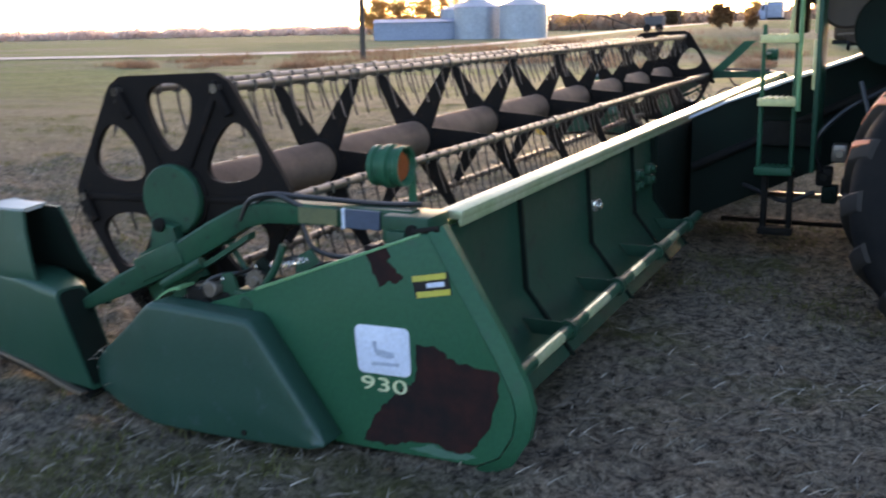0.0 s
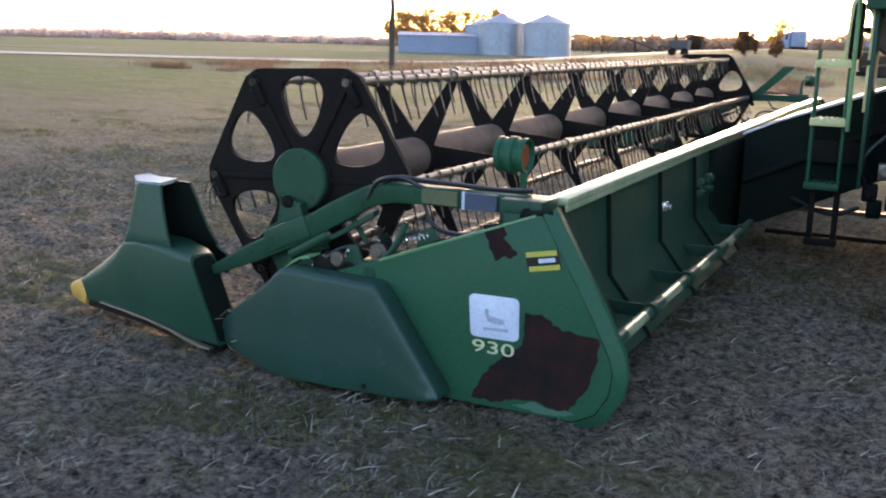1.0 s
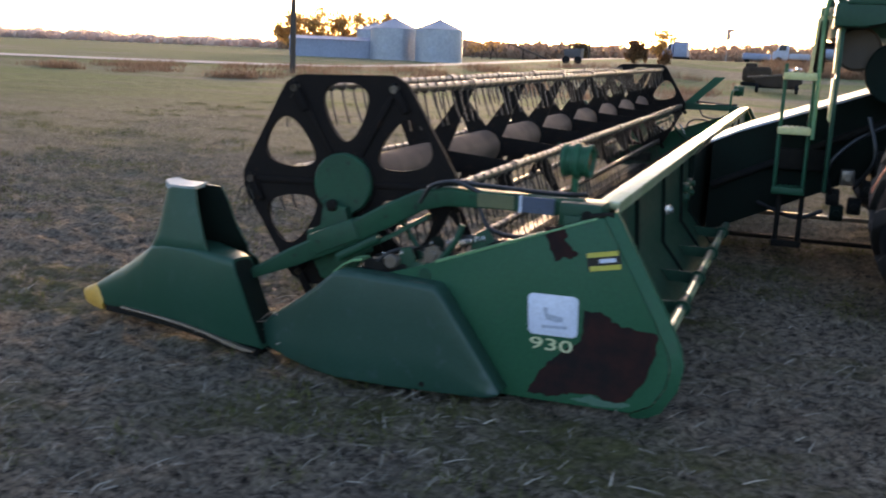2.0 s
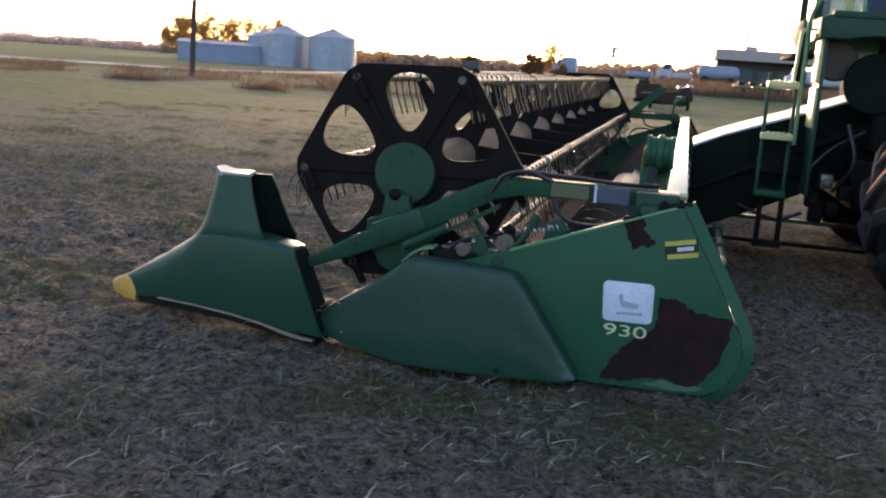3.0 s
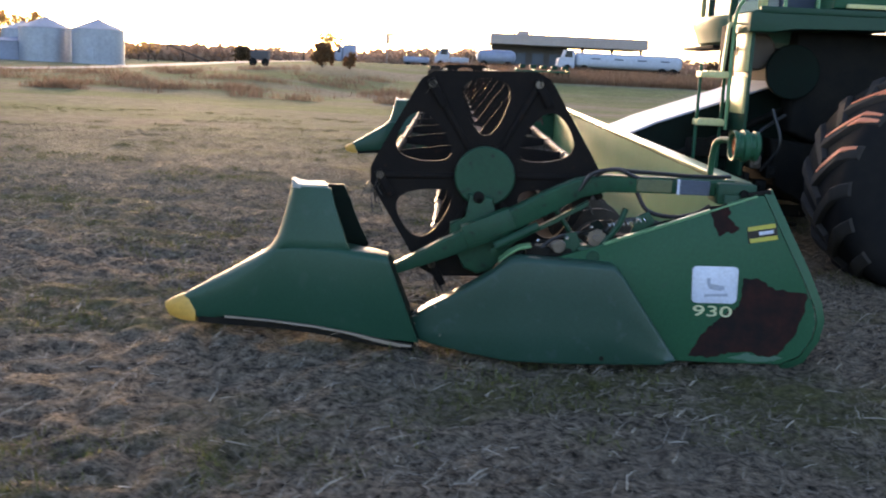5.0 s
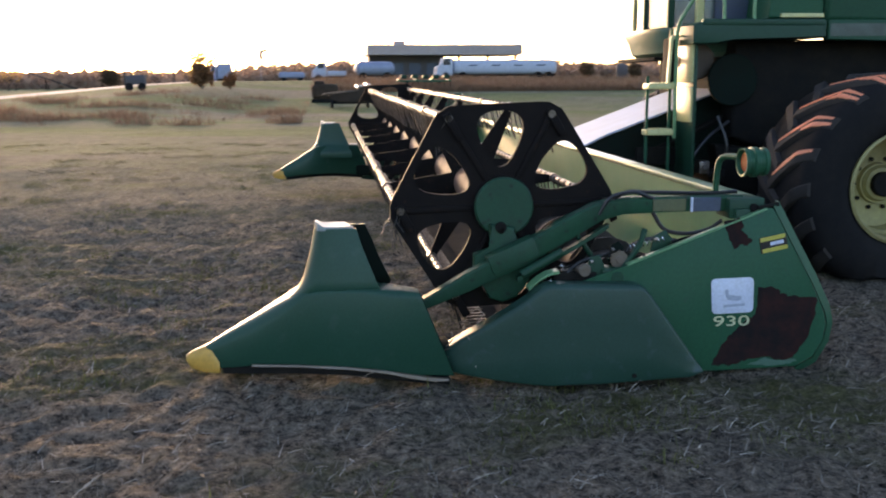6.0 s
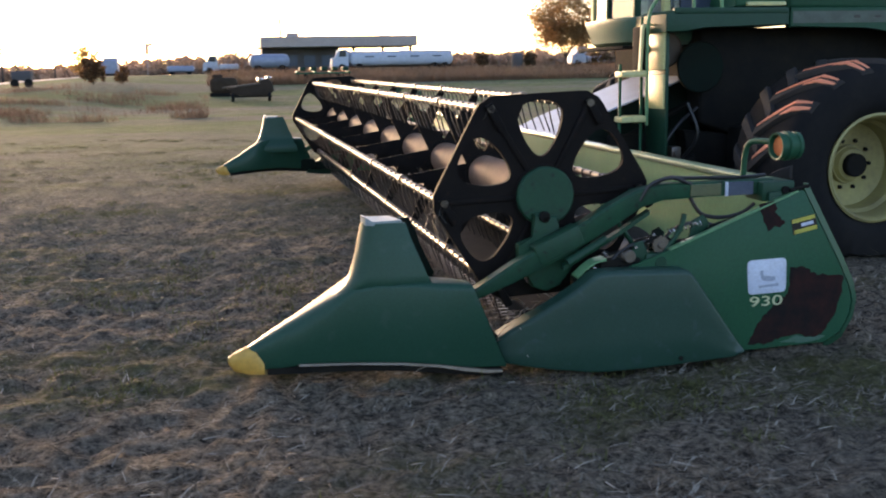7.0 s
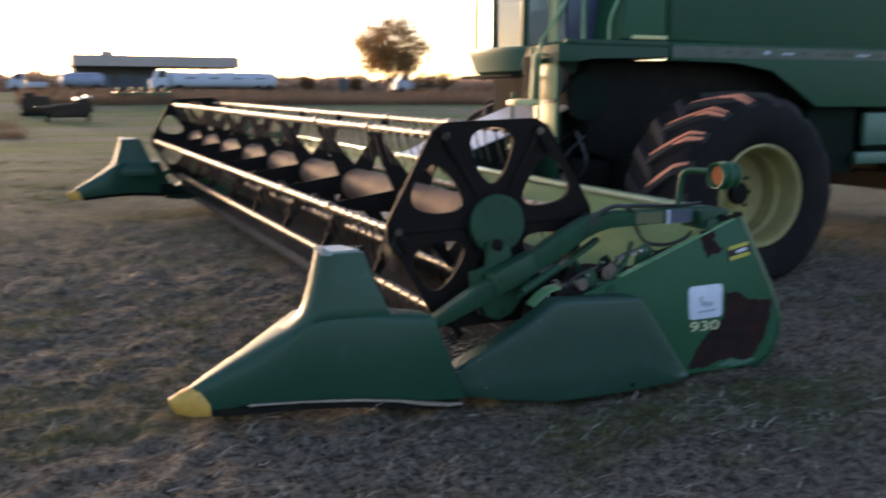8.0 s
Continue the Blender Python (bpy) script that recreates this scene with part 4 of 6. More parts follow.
# loose stalks caught on the near ends of two bats
for k, n_st in ((2, 9), (3, 12)):
    a = radians(PHASE + 60 * k)
    bm = bmesh.new()
    for i in range(n_st):
        q = Vector((HX + RB * math.cos(a), Y0 - 0.05 + rnd.uniform(0, 0.10), HZ + RB * math.sin(a)))
        d = Vector((rnd.uniform(-0.12, 0.05), rnd.uniform(-0.04, 0.04), rnd.uniform(-0.22, -0.08)))
        tube(bm, [q, q + d * 0.5 + Vector((-0.03, 0, 0.0)), q + d], 0.003, 4)
    part("caught_stalks", bm, TINE, reel, "withered stalks caught on the bat", kind="stuff")


def reel_arm(far=False):
    flip = (lambda b: mirrored(b, W)) if far else (lambda b: b)
    bm = bmesh.new()
    rings = []
    for x, z, h, nx, nz in ((-1.64, 0.366, 0.018, -0.40, 0.92), (-1.50, 0.430, 0.030, -0.40, 0.92), (-1.38, 0.488, 0.040, -0.40, 0.92), (-1.30, 0.527, 0.048, -0.40, 0.92), (-1.0, 0.668, 0.055, -0.43, 0.90), (-0.76, 0.803, 0.056, -0.50, 0.87), (-0.60, 0.888, 0.050, -0.42, 0.91), (-0.47, 0.918, 0.045, -0.12, 0.99), (-0.20, 0.922, 0.040, 0, 1), (0.20, 0.922, 0.040, 0, 1)):
        n = Vector((nx, 0, nz)).normalized()
        c = Vector((x, 0, z))
        rings.append([c - n * h + Vector((0, 0.112, 0)), c - n * (h - 0.012) + Vector((0, 0.104, 0)), c + n * (h - 0.012) + Vector((0, 0.104, 0)), c + n * h + Vector((0, 0.116, 0)), c + n * h + Vector((0, 0.185, 0)), c - n * h + Vector((0, 0.185, 0))])
    loft(bm, rings)
    arm = part("reel_arm", flip(bm), GREEN_GRIMY, header, "green box-section reel arm")
    bm = bmesh.new()
    loft(bm, [[Vector((x, y, z + d)) for y, d in ((0.085, -0.012), (0.135, -0.012), (0.135, 0.012), (0.085, 0.012))] for x, z in ((-1.04, 0.540), (-0.95, 0.585), (-0.72, 0.712), (-0.55, 0.815))])
    part("arm_rail", flip(bm), GREEN_GRIMY, arm)
    bm = bmesh.new()
    tube(bm, [(-1.02, 0.085, 0.565), (-0.80, 0.085, 0.685)], 0.024, 14)
    part("slide_tube", flip(bm), GREEN_DARK, arm, "short dark green tube")
    # bearing plate, round cover and lower lug at the reel shaft
    bm = bmesh.new()
    disc(bm, (HX, 0.262, HZ), 0.160, "y", 0.045, 40, 0.008)
    part("shaft_cover", flip(bm), GREEN_GRIMY, arm, "round green shaft cover")
    bm = bmesh.new()
    prism(bm, [(-1.17, 0.82), (-1.035, 0.80), (-1.02, 0.68), (-0.93, 0.66), (-0.90, 0.58), (-1.0, 0.47), (-1.02, 0.42), (-1.10, 0.39), (-1.18, 0.42), (-1.22, 0.52), (-1.26, 0.58), (-1.26, 0.66), (-1.17, 0.69)], 0.195, 0.245, 0.010)
    part("bearing_plate", flip(bm), GREEN_GRIMY, arm, "green bearing plate")
    bm = bmesh.new()
    box(bm, -1.20, -0.93, 0.095, 0.20, -0.055, 0.055, 0.008, pose(0, 0, 0) @ Matrix.Translation((-1.06, 0, 0.66)) @ Matrix.Rotation(radians(-24), 4, "Y") @ Matrix.Translation((1.065, 0, 0)))
    part("slide_block", flip(bm), GREEN_GRIMY, arm)
    for x, z, r in ((-1.11, 0.79, 0.017), (-1.13, 0.60, 0.017), (-1.02, 0.63, 0.017), (-1.18, 0.54, 0.017), (-1.115, 0.805, 0.030)):
        bm = bmesh.new()
        disc(bm, (x, 0.190, z), r, "y", 0.03, 12, 0.003)
        part("bolt", flip(bm), GRIME, arm)
    bm = bmesh.new()
    disc(bm, (HX, 0.325, HZ), 0.06, "y", 0.09, 20)
    part("shaft_stub", flip(bm), STEEL, arm)
    bm = bmesh.new()
    box(bm, -0.305, -0.125, 0.098, 0.106, 0.888, 0.952, 0.0)
    part("olive_label", flip(bm), OLIVE, arm, "faded olive label", soft=False)
    bm = bmesh.new()
    box(bm, -0.088, 0.070, 0.094, 0.106, 0.882, 0.958, 0.003)
    part("blue_label", flip(bm), BLUE, arm, "blue-grey label with a pale edge", soft=False)
    bm = bmesh.new()
    box(bm, -0.098, -0.086, 0.090, 0.106, 0.880, 0.960, 0.0)
    part("label_edge", flip(bm), DECAL, arm, soft=False)
    bm = bmesh.new()
    box(bm, 0.10, 0.30, 0.05, 0.24, 0.845, 0.955, 0.012)
    box(bm, 0.13, 0.21, 0.03, 0.055, 0.77, 0.90, 0.006)
    part("arm_pivot", flip(bm), GREEN_DARK, arm, "dark green pivot bracket")
    bm = bmesh.new()
    tube(bm, [(0.235, 0.03, 0.905), (0.235, 0.27, 0.905)], 0.022, 12)
    tube(bm, [(0.25, 0.02, 0.905), (0.36, 0.02, 0.925)], 0.012, 8)
    part("pivot_pin", flip(bm), GRIME, arm)
    # lift cylinder, link rods and hoses
    bm = bmesh.new()
    tube(bm, [(-0.60, 0.16, 0.60), (-0.36, 0.15, 0.40)], 0.030, 14)
    tube(bm, [(-0.72, 0.16, 0.78), (-0.58, 0.16, 0.585)], 0.014, 10)
    disc(bm, (-0.72, 0.16, 0.785), 0.03, "y", 0.06, 14)
    part("lift_cylinder", flip(bm), GREEN_DARK, arm)
    for p, q in (((-0.55, 0.12, 0.66), (-0.46, 0.13, 0.53)), ((-0.80, 0.14, 0.60), (-0.70, 0.14, 0.53))):
        bm = bmesh.new()
        tube(bm, [p, q], 0.012, 8)
        part("link_rod", flip(bm), STEEL, arm, "bright link rod")
    for pts in ([(-0.60, 0.11, 0.875), (-0.54, 0.10, 0.965), (-0.42, 0.10, 0.995), (-0.33, 0.11, 0.965), (-0.28, 0.12, 0.945)], [(-0.58, 0.13, 0.87), (-0.47, 0.12, 0.985), (-0.30, 0.14, 0.985), (0.02, 0.18, 0.97), (0.20, 0.2, 0.975)],
                [(-0.30, 0.12, 0.88), (-0.24, 0.10, 0.79), (-0.12, 0.09, 0.765), (0.0, 0.09, 0.785), (0.08, 0.10, 0.83)], [(-0.46, 0.10, 0.60), (-0.44, 0.10, 0.68), (-0.36, 0.09, 0.735), (-0.24, 0.09, 0.74), (-0.13, 0.07, 0.715)]):
        bm = bmesh.new()
        tube(bm, pts, 0.011, 8, 6)
        part("hose", flip(bm), HOSE, arm, "black hydraulic hose")


reel_arm()
reel_arm(True)

bm = bmesh.new()
loft(bm, [[Vector((x, y, z + d)) for y, d in ((-0.02, -0.006), (0.07, -0.006), (0.07, 0.006), (-0.02, 0.006))] for x, z in ((-1.00, 0.505), (-0.95, 0.550), (-0.90, 0.580), (-0.84, 0.592))])
part("bent_strip", bm, GREEN_PALE, header, "pale bent sheet strip")

# chaff and stalks caught behind the divider and on the cutter bar
rnd = random.Random(44)
bm = bmesh.new()
for i in range(150):
    q = Vector((rnd.uniform(-1.50, -0.75), rnd.uniform(0.03, 0.55), rnd.uniform(0.08, 0.30)))
    d = Vector((rnd.uniform(-1, 1), rnd.uniform(-1, 1), rnd.uniform(-0.6, 0.6))).normalized() * rnd.uniform(0.05, 0.16)
    tube(bm, [q, q + d * 0.5 + Vector((0, 0, 0.01)), q + d], 0.0028, 4)
part("crop_residue", bm, STRAWPALE, header, "dry stalks and chaff caught behind the divider", kind="stuff")

# drive parts inside the near end
for x0, x1, y0, y1, z0, z1, mat in ((-0.86, -0.62, 0.03, 0.12, 0.44, 0.585, GRIME), (-0.60, -0.44, 0.02, 0.13, 0.50, 0.60, GREEN_DARK), (-0.98, -0.88, 0.05, 0.16, 0.40, 0.50, GRIME), (-0.42, -0.30, 0.03, 0.10, 0.60, 0.66, GRIME), (-0.74, -0.66, 0.02, 0.08, 0.57, 0.62, BAT)):
    bm = bmesh.new()
    box(bm, x0, x1, y0, y1, z0, z1, 0.015)
    disc(bm, ((x0 + x1) / 2, y0 - 0.01, (z0 + z1) / 2), 0.035, "y", 0.03, 16, 0.005)
    part("drive_housing", bm, mat, header, "grimy knife drive part")
for pts, rad, mat, nm in (([(-0.95, 0.10, 0.36), (-0.62, 0.09, 0.52), (-0.45, 0.08, 0.64)], 0.018, GRIME, "drive_rod"), ([(-0.70, 0.07, 0.40), (-0.66, 0.07, 0.60)], 0.022, GRIME, "drive_rod"), ([(-0.52, 0.06, 0.55), (-0.40, 0.05, 0.70), (-0.36, 0.06, 0.80)], 0.016, GREEN_DARK, "drive_rod"),
                          ([(-0.85, 0.05, 0.50), (-0.72, 0.04, 0.63), (-0.55, 0.06, 0.66), (-0.46, 0.07, 0.58)], 0.010, HOSE, "hose"), ([(-0.30, 0.05, 0.62), (-0.20, 0.05, 0.72), (-0.02, 0.06, 0.76)], 0.014, GRIME, "drive_rod")):
    bm = bmesh.new()
    tube(bm, pts, rad, 8, 4 if len(pts) > 2 else 0)
    part(nm, bm, mat, header)


def gear(bm, c, radius, teeth, depth):
    """A toothed sprocket with a hub, its axle along y."""
    ring = []
    for i in range(teeth * 4):
        a = 2 * math.pi * i / (teeth * 4)
        q = radius if i % 4 < 2 else radius * 0.88
        ring.append((c[0] + q * math.cos(a), c[2] + q * math.sin(a)))
    prism(bm, ring, c[1] - depth / 2, c[1] + depth / 2)
    disc(bm, c, radius * 0.42, "y", depth * 3.2, 18, 0.004)


SHAFTS = (((-0.78, 0.055, 0.545), 0.060, 15), ((-0.50, 0.050, 0.640), 0.050, 13), ((-0.36, 0.060, 0.530), 0.085, 20))
for c, radius, teeth in SHAFTS:
    bm = bmesh.new()
    gear(bm, c, radius, teeth, 0.010)
    part("sprocket", bm, BAT, header, "worn steel sprocket")
for (a, ra, _), (c, rc, _) in ((SHAFTS[0], SHAFTS[1]), (SHAFTS[1], SHAFTS[2])):
    bm = bmesh.new()
    d = Vector((c[0] - a[0], 0, c[2] - a[2])).normalized()
    up = Vector((-d.z, 0, d.x))
    for k in (-1, 1):
        tube(bm, [Vector(a) + up * (k * ra), (Vector(a) + Vector(c)) * 0.5 + up * (k * (ra + rc) / 2) + Vector((0, 0, -0.006)), Vector(c) + up * (k * rc)], 0.008, 6, 4)
    part("drive_chain", bm, GRIME, header, "oily drive chain")
for p, q, turns in (((-0.92, 0.075, 0.500), (-0.70, 0.060, 0.620), 11), ((-0.44, 0.085, 0.700), (-0.24, 0.085, 0.745), 9)):
    bm = bmesh.new()
    p, q = Vector(p), Vector(q)
    d = (q - p).normalized()
    u = d.orthogonal().normalized()
    w = d.cross(u)
    tube(bm, [p + (q - p) * (i / (turns * 8)) + 0.016 * (math.cos(i * math.pi / 4) * u + math.sin(i * math.pi / 4) * w) for i in range(turns * 8 + 1)], 0.0035, 5)
    part("spring", bm, STEEL, header, "bright coil spring")
for outline, y, mat in (([(-0.72, 0.47), (-0.66, 0.66), (-0.61, 0.67), (-0.58, 0.60), (-0.62, 0.47)], 0.035, GREEN_DARK), ([(-0.56, 0.50), (-0.53, 0.71), (-0.49, 0.73), (-0.46, 0.70), (-0.48, 0.50)], 0.095, GREEN_BLACK),
                        ([(-0.34, 0.60), (-0.30, 0.76), (-0.24, 0.79), (-0.20, 0.74), (-0.26, 0.62)], 0.075, GREEN_DARK), ([(-0.90, 0.42), (-0.87, 0.56), (-0.81, 0.60), (-0.79, 0.45)], 0.110, GRIME)):
    bm = bmesh.new()
    prism(bm, outline, y, y + 0.010, 0.002)
    plate = part("bracket_plate", bm, mat, header)
    for x, z in (outline[1], outline[-1]):
        cx, cz = sum(p for p, _ in outline) / len(outline), sum(q for _, q in outline) / len(outline)
        bm = bmesh.new()
        disc(bm, (x + (cx - x) * 0.25, y - 0.006, z + (cz - z) * 0.25), 0.010, "y", 0.014, 6, 0.002)
        part("bolt", bm, STEEL, plate)
bm = bmesh.new()
disc(bm, (-0.22, 0.045, 0.31), 0.22, "y", 0.03, 32, 0.005)
part("auger_drive_wheel", bm, GRIME, header, "grimy drive wheel")


def warning_lamp(far=False):
    flip = (lambda b: mirrored(b, W)) if far else (lambda b: b)
    bm = bmesh.new()
    tube(bm, [(0.115, 0.29, 0.93), (0.118, 0.28, 1.08), (0.125, 0.26, 1.145), (0.145, 0.20, 1.168), (0.175, 0.06, 1.170)], 0.017, 12, 5)
    lamp = part("warning_lamp", flip(bm), GREEN, header, "green warning lamp on a bent stalk with amber lenses")
    bm = bmesh.new()
    c = Vector((0.19, -0.015, 1.155))
    rings = []
    for x, r in ((-0.036, 0.058), (-0.062, 0.066), (-0.064, 0.074), (-0.045, 0.076), (-0.040, 0.068), (-0.018, 0.068), (-0.012, 0.080), (0.012, 0.080), (0.018, 0.068), (0.040, 0.068), (0.045, 0.076), (0.064, 0.074), (0.062, 0.066), (0.036, 0.058)):
        rings.append([c + Vector((x, r * math.cos(2 * math.pi * k / 24), r * math.sin(2 * math.pi * k / 24))) for k in range(24)])
    loft(bm, rings)
    part("lamp_housing", flip(bm), GREEN, lamp, "ribbed green housing")
    for x in (-0.040, 0.040):
        bm = bmesh.new()
        disc(bm, c + Vector((x, 0, 0)), 0.054, "x", 0.014, 24, 0.005)
        part("lens", flip(bm), AMBER, lamp, "amber lens")


warning_lamp()
warning_lamp(True)
# raised stop bracket at the far end
bm = bmesh.new()
loft(bm, [[Vector((x + q, W - 0.16 + p, z)) for q, p in ((-0.07, -0.02), (0.07, -0.02), (0.07, 0.02), (-0.07, 0.02))] for x, z in ((-0.45, 0.95), (-0.22, 1.17), (-0.06, 1.33))])
part("stop_bracket", bm, GREEN, header, "slanting green bracket")


# ---- the combine harvester behind the header ----
combine = thing("combine_harvester", "large green combine harvester with yellow wheels, coupled to the header", "combine", pose(0, 0, 0))
SY = 3.62                        # its side facing the near end of the header

bm = bmesh.new()
loft(bm, [[Vector((x, y, z)) for y, z in ((4.2, zb), (5.45, zb), (5.45, zt), (4.2, zt))] for x, zb, zt in ((0.40, 0.20, 0.955), (0.62, 0.30, 1.06), (1.30, 0.62, 1.31), (1.95, 0.95, 1.55))])
feeder = part("feeder_house", bm, GREEN_BLACK, combine, "green feeder house, darkened in colour for shade")
# Top sheet coloured white to stand in for glare on it.
bm = bmesh.new()
loft(bm, [[Vector((x, y, z)) for y, z in ((4.18, zt + 0.002), (5.47, zt + 0.002), (5.47, zt + 0.020), (4.18, zt + 0.020))] for x, zt in ((0.38, 0.950), (0.62, 1.06), (1.30, 1.31), (1.95, 1.55))])
part("feeder_top", bm, TRUCKWHITE, feeder, "top sheet, white glare put into its colour")
bm = bmesh.new()
tube(bm, [(0.42, 4.17, 0.60), (1.9, 4.17, 1.30)], 0.03, 10)
box(bm, 0.9, 1.3, 4.12, 4.2, 0.78, 0.95, 0.02)
part("feeder_drive", bm, GRIME, feeder)

# body: lower side sheet, main side, sloping shoulder, decal band
bm = bmesh.new()
prism(bm, [(2.45, 2.10), (2.45, 3.90), (8.2, 3.90), (8.2, 2.06), (5.0, 2.08)], SY, 6.3, 0.05, both=True)
body = part("body", bm, GREEN_BODY, combine, "green main body")
bm = bmesh.new()
prism(bm, [(2.47, 1.93), (2.47, 2.11), (8.2, 2.11), (8.2, 1.48), (4.35, 1.48), (3.75, 1.86), (3.3, 1.92)], SY - 0.03, SY + 0.06, 0.012)
part("side_sheet", bm, GREEN_BODY, body, "green lower side sheet")
bm = bmesh.new()
prism(bm, [(2.49, 1.965), (2.49, 2.075), (8.2, 2.085), (8.2, 1.985)], SY - 0.0345, SY - 0.028)
part("decal_band", bm, STRIPE, body, "worn pale and dark decal band", soft=False)
rnd = random.Random(5)
for i in range(22):
    x = 2.60 + i * 0.255 + rnd.uniform(-0.03, 0.03)
    bm = bmesh.new()
    box(bm, x, x + rnd.uniform(0.05, 0.17), SY - 0.038, SY - 0.033, 2.012, 2.040 + rnd.uniform(-0.01, 0.01), 0.0)
    part("decal_bar", bm, rnd.choice([STRIPE, STICK_BLACK, CABGREY, DECAL_GREY]), body, soft=False)
bm = bmesh.new()
prism(bm, [(1.92, 2.125), (1.98, 2.60), (2.44, 2.95), (2.44, 2.125)], SY + 0.02, SY + 0.5, 0.02)
shoulder = part("shoulder_panel", bm, GREEN, combine, "green sloping panel behind the cab")
bm = bmesh.new()
box(bm, 2.03, 2.43, SY - 0.012, SY + 0.03, 2.128, 2.165, 0.006)
part("panel_lip", bm, CREAM, shoulder, "worn pale lip")

# underside: separator body, axle, covers, coloured near black to stand in for shade
bm = bmesh.new()
prism(bm, [(1.75, 1.05), (1.75, 1.93), (8.0, 2.05), (8.0, 1.1), (5.2, 0.85), (2.6, 0.75)], 3.95, 6.0, 0.04)
part("separator_body", bm, GRIME, combine, "separator housing, near black for the shade under the body")
bm = bmesh.new()
box(bm, 2.20, 2.66, 3.15, 5.95, 0.60, 0.90, 0.03)
part("front_axle", bm, GRIME, combine, "dark front axle")
# Dark blocks added to close off the lit ground seen under the body.
bm = bmesh.new()
box(bm, 2.05, 2.85, 3.12, 3.98, 0.38, 1.02, 0.06)
disc(bm, (2.45, 3.13, 0.74), 0.26, "y", 0.10, 24, 0.02)
part("final_drive", bm, GRIME, combine, "grimy final drive housing")
bm = bmesh.new()
prism(bm, [(1.62, 0.98), (1.70, 0.55), (2.05, 0.36), (3.4, 0.40), (3.9, 0.80)], 4.0, 5.9, 0.03)
part("belly_fill", bm, GRIME, combine, "dark block added to close the shaded gap under the belly")
bm = bmesh.new()
disc(bm, (1.72, 3.90, 1.58), 0.24, "y", 0.04, 32, 0.01)
part("belt_cover", bm, GREEN_BLACK, combine, "green round cover, darkened in colour for shade")
bm = bmesh.new()
disc(bm, (1.42, 4.05, 1.75), 0.17, "y", 0.10, 28, 0.02)
part("air_inlet", bm, RUSTY, combine, "brown round inlet")
for i, (x, z) in enumerate(((1.36, 0.62), (1.45, 0.78), (1.52, 0.56), (1.40, 0.50), (1.60, 0.70))):
    bm = bmesh.new()
    box(bm, x - 0.05, x + 0.05, 3.80, 3.95, z - 0.06, z + 0.06, 0.015)
    disc(bm, (x, 3.79, z), 0.03, "y", 0.03, 14, 0.004)
    part("valve_block", bm, (GRIME, BAT, GRIME, GREEN_BLACK, GRIME)[i], combine)
for pts in ([(1.35, 3.82, 0.62), (1.30, 3.75, 0.85), (1.45, 3.78, 1.05), (1.7, 3.9, 1.2)], [(1.5, 3.82, 0.7), (1.62, 3.72, 0.95), (1.55, 3.8, 1.25)], [(1.3, 3.9, 0.5), (1.1, 3.95, 0.42), (0.8, 4.1, 0.5)]):
    bm = bmesh.new()
    tube(bm, pts, 0.016, 8, 6)
    part("hose", bm, HOSE, combine)
bm = bmesh.new()
box(bm, 4.4, 5.1, 3.75, 3.95, 0.75, 1.5, 0.03)
box(bm, 5.3, 5.8, 3.80, 3.95, 0.95, 1.5, 0.03)
part("elevator_boot", bm, GREEN_BLACK, combine, "dark green elevator housing")


bm = bmesh.new()
box(bm, 5.14, 5.75, 3.66, 3.74, 1.06, 1.42, 0.02)
part("cover_panel", bm, CABGREY, combine, "pale grey cover panel")
bm = bmesh.new()
box(bm, 5.02, 5.9, 3.64, 3.72, 0.86, 0.99, 0.015)
part("step_bar", bm, CABGREY, combine, "pale grey step bar")

# wheels
def tyre_mesh(R, width, rim_r, name, floor):
    """The carcass of a tractor tyre about the y axis, its outer face at y = 0, flattened where it stands on the ground."""
    bm = bmesh.new()
    w = width
    prof = [(rim_r, 0.05), (rim_r + 0.03, 0.015), (rim_r + 0.12, -0.015), (R - 0.17, -0.010), (R - 0.09, 0.035), (R - 0.055, 0.09), (R - 0.045, w * 0.3), (R - 0.042, w * 0.5), (R - 0.045, w * 0.7), (R - 0.055, w - 0.09),
            (R - 0.09, w - 0.035), (R - 0.17, w + 0.010), (rim_r + 0.12, w + 0.015), (rim_r + 0.03, w - 0.015), (rim_r, w - 0.05)]
    lathe(bm, prof, (0, 0, 0), 72)
    for v in bm.verts:
        v.co.z = max(v.co.z, floor)
    return smooth(mesh_of(bm, RUBBER, name), 35)


def lug_mesh(R, w, side):
    """One raised chevron bar, curving in from the shoulder to past the middle of the tread."""
    bm = bmesh.new()
    rings = []
    for s in range(9):
        t = s / 8
        y = w * (0.02 + 0.55 * t) if side == 0 else w * (0.98 - 0.55 * t)
        a = 0.36 * t ** 1.15
        edge = 0.085 * max(0.0, 1 - t * 4.5)
        r_out, r_in = R - 0.010 * (1 - t) - edge, R - 0.085 - edge
        half = (0.046 + 0.012 * (1 - t)) / R
        rings.append([Vector((rr * math.cos(a + da), y, rr * math.sin(a + da))) for rr, da in ((r_in, -half * 1.4), (r_out - 0.008, -half), (r_out, -half * 0.8), (r_out, half * 0.8), (r_out - 0.008, half), (r_in, half * 1.4))])
    loft(bm, rings)
    return smooth(mesh_of(bm, LUG, "lug"), 35)


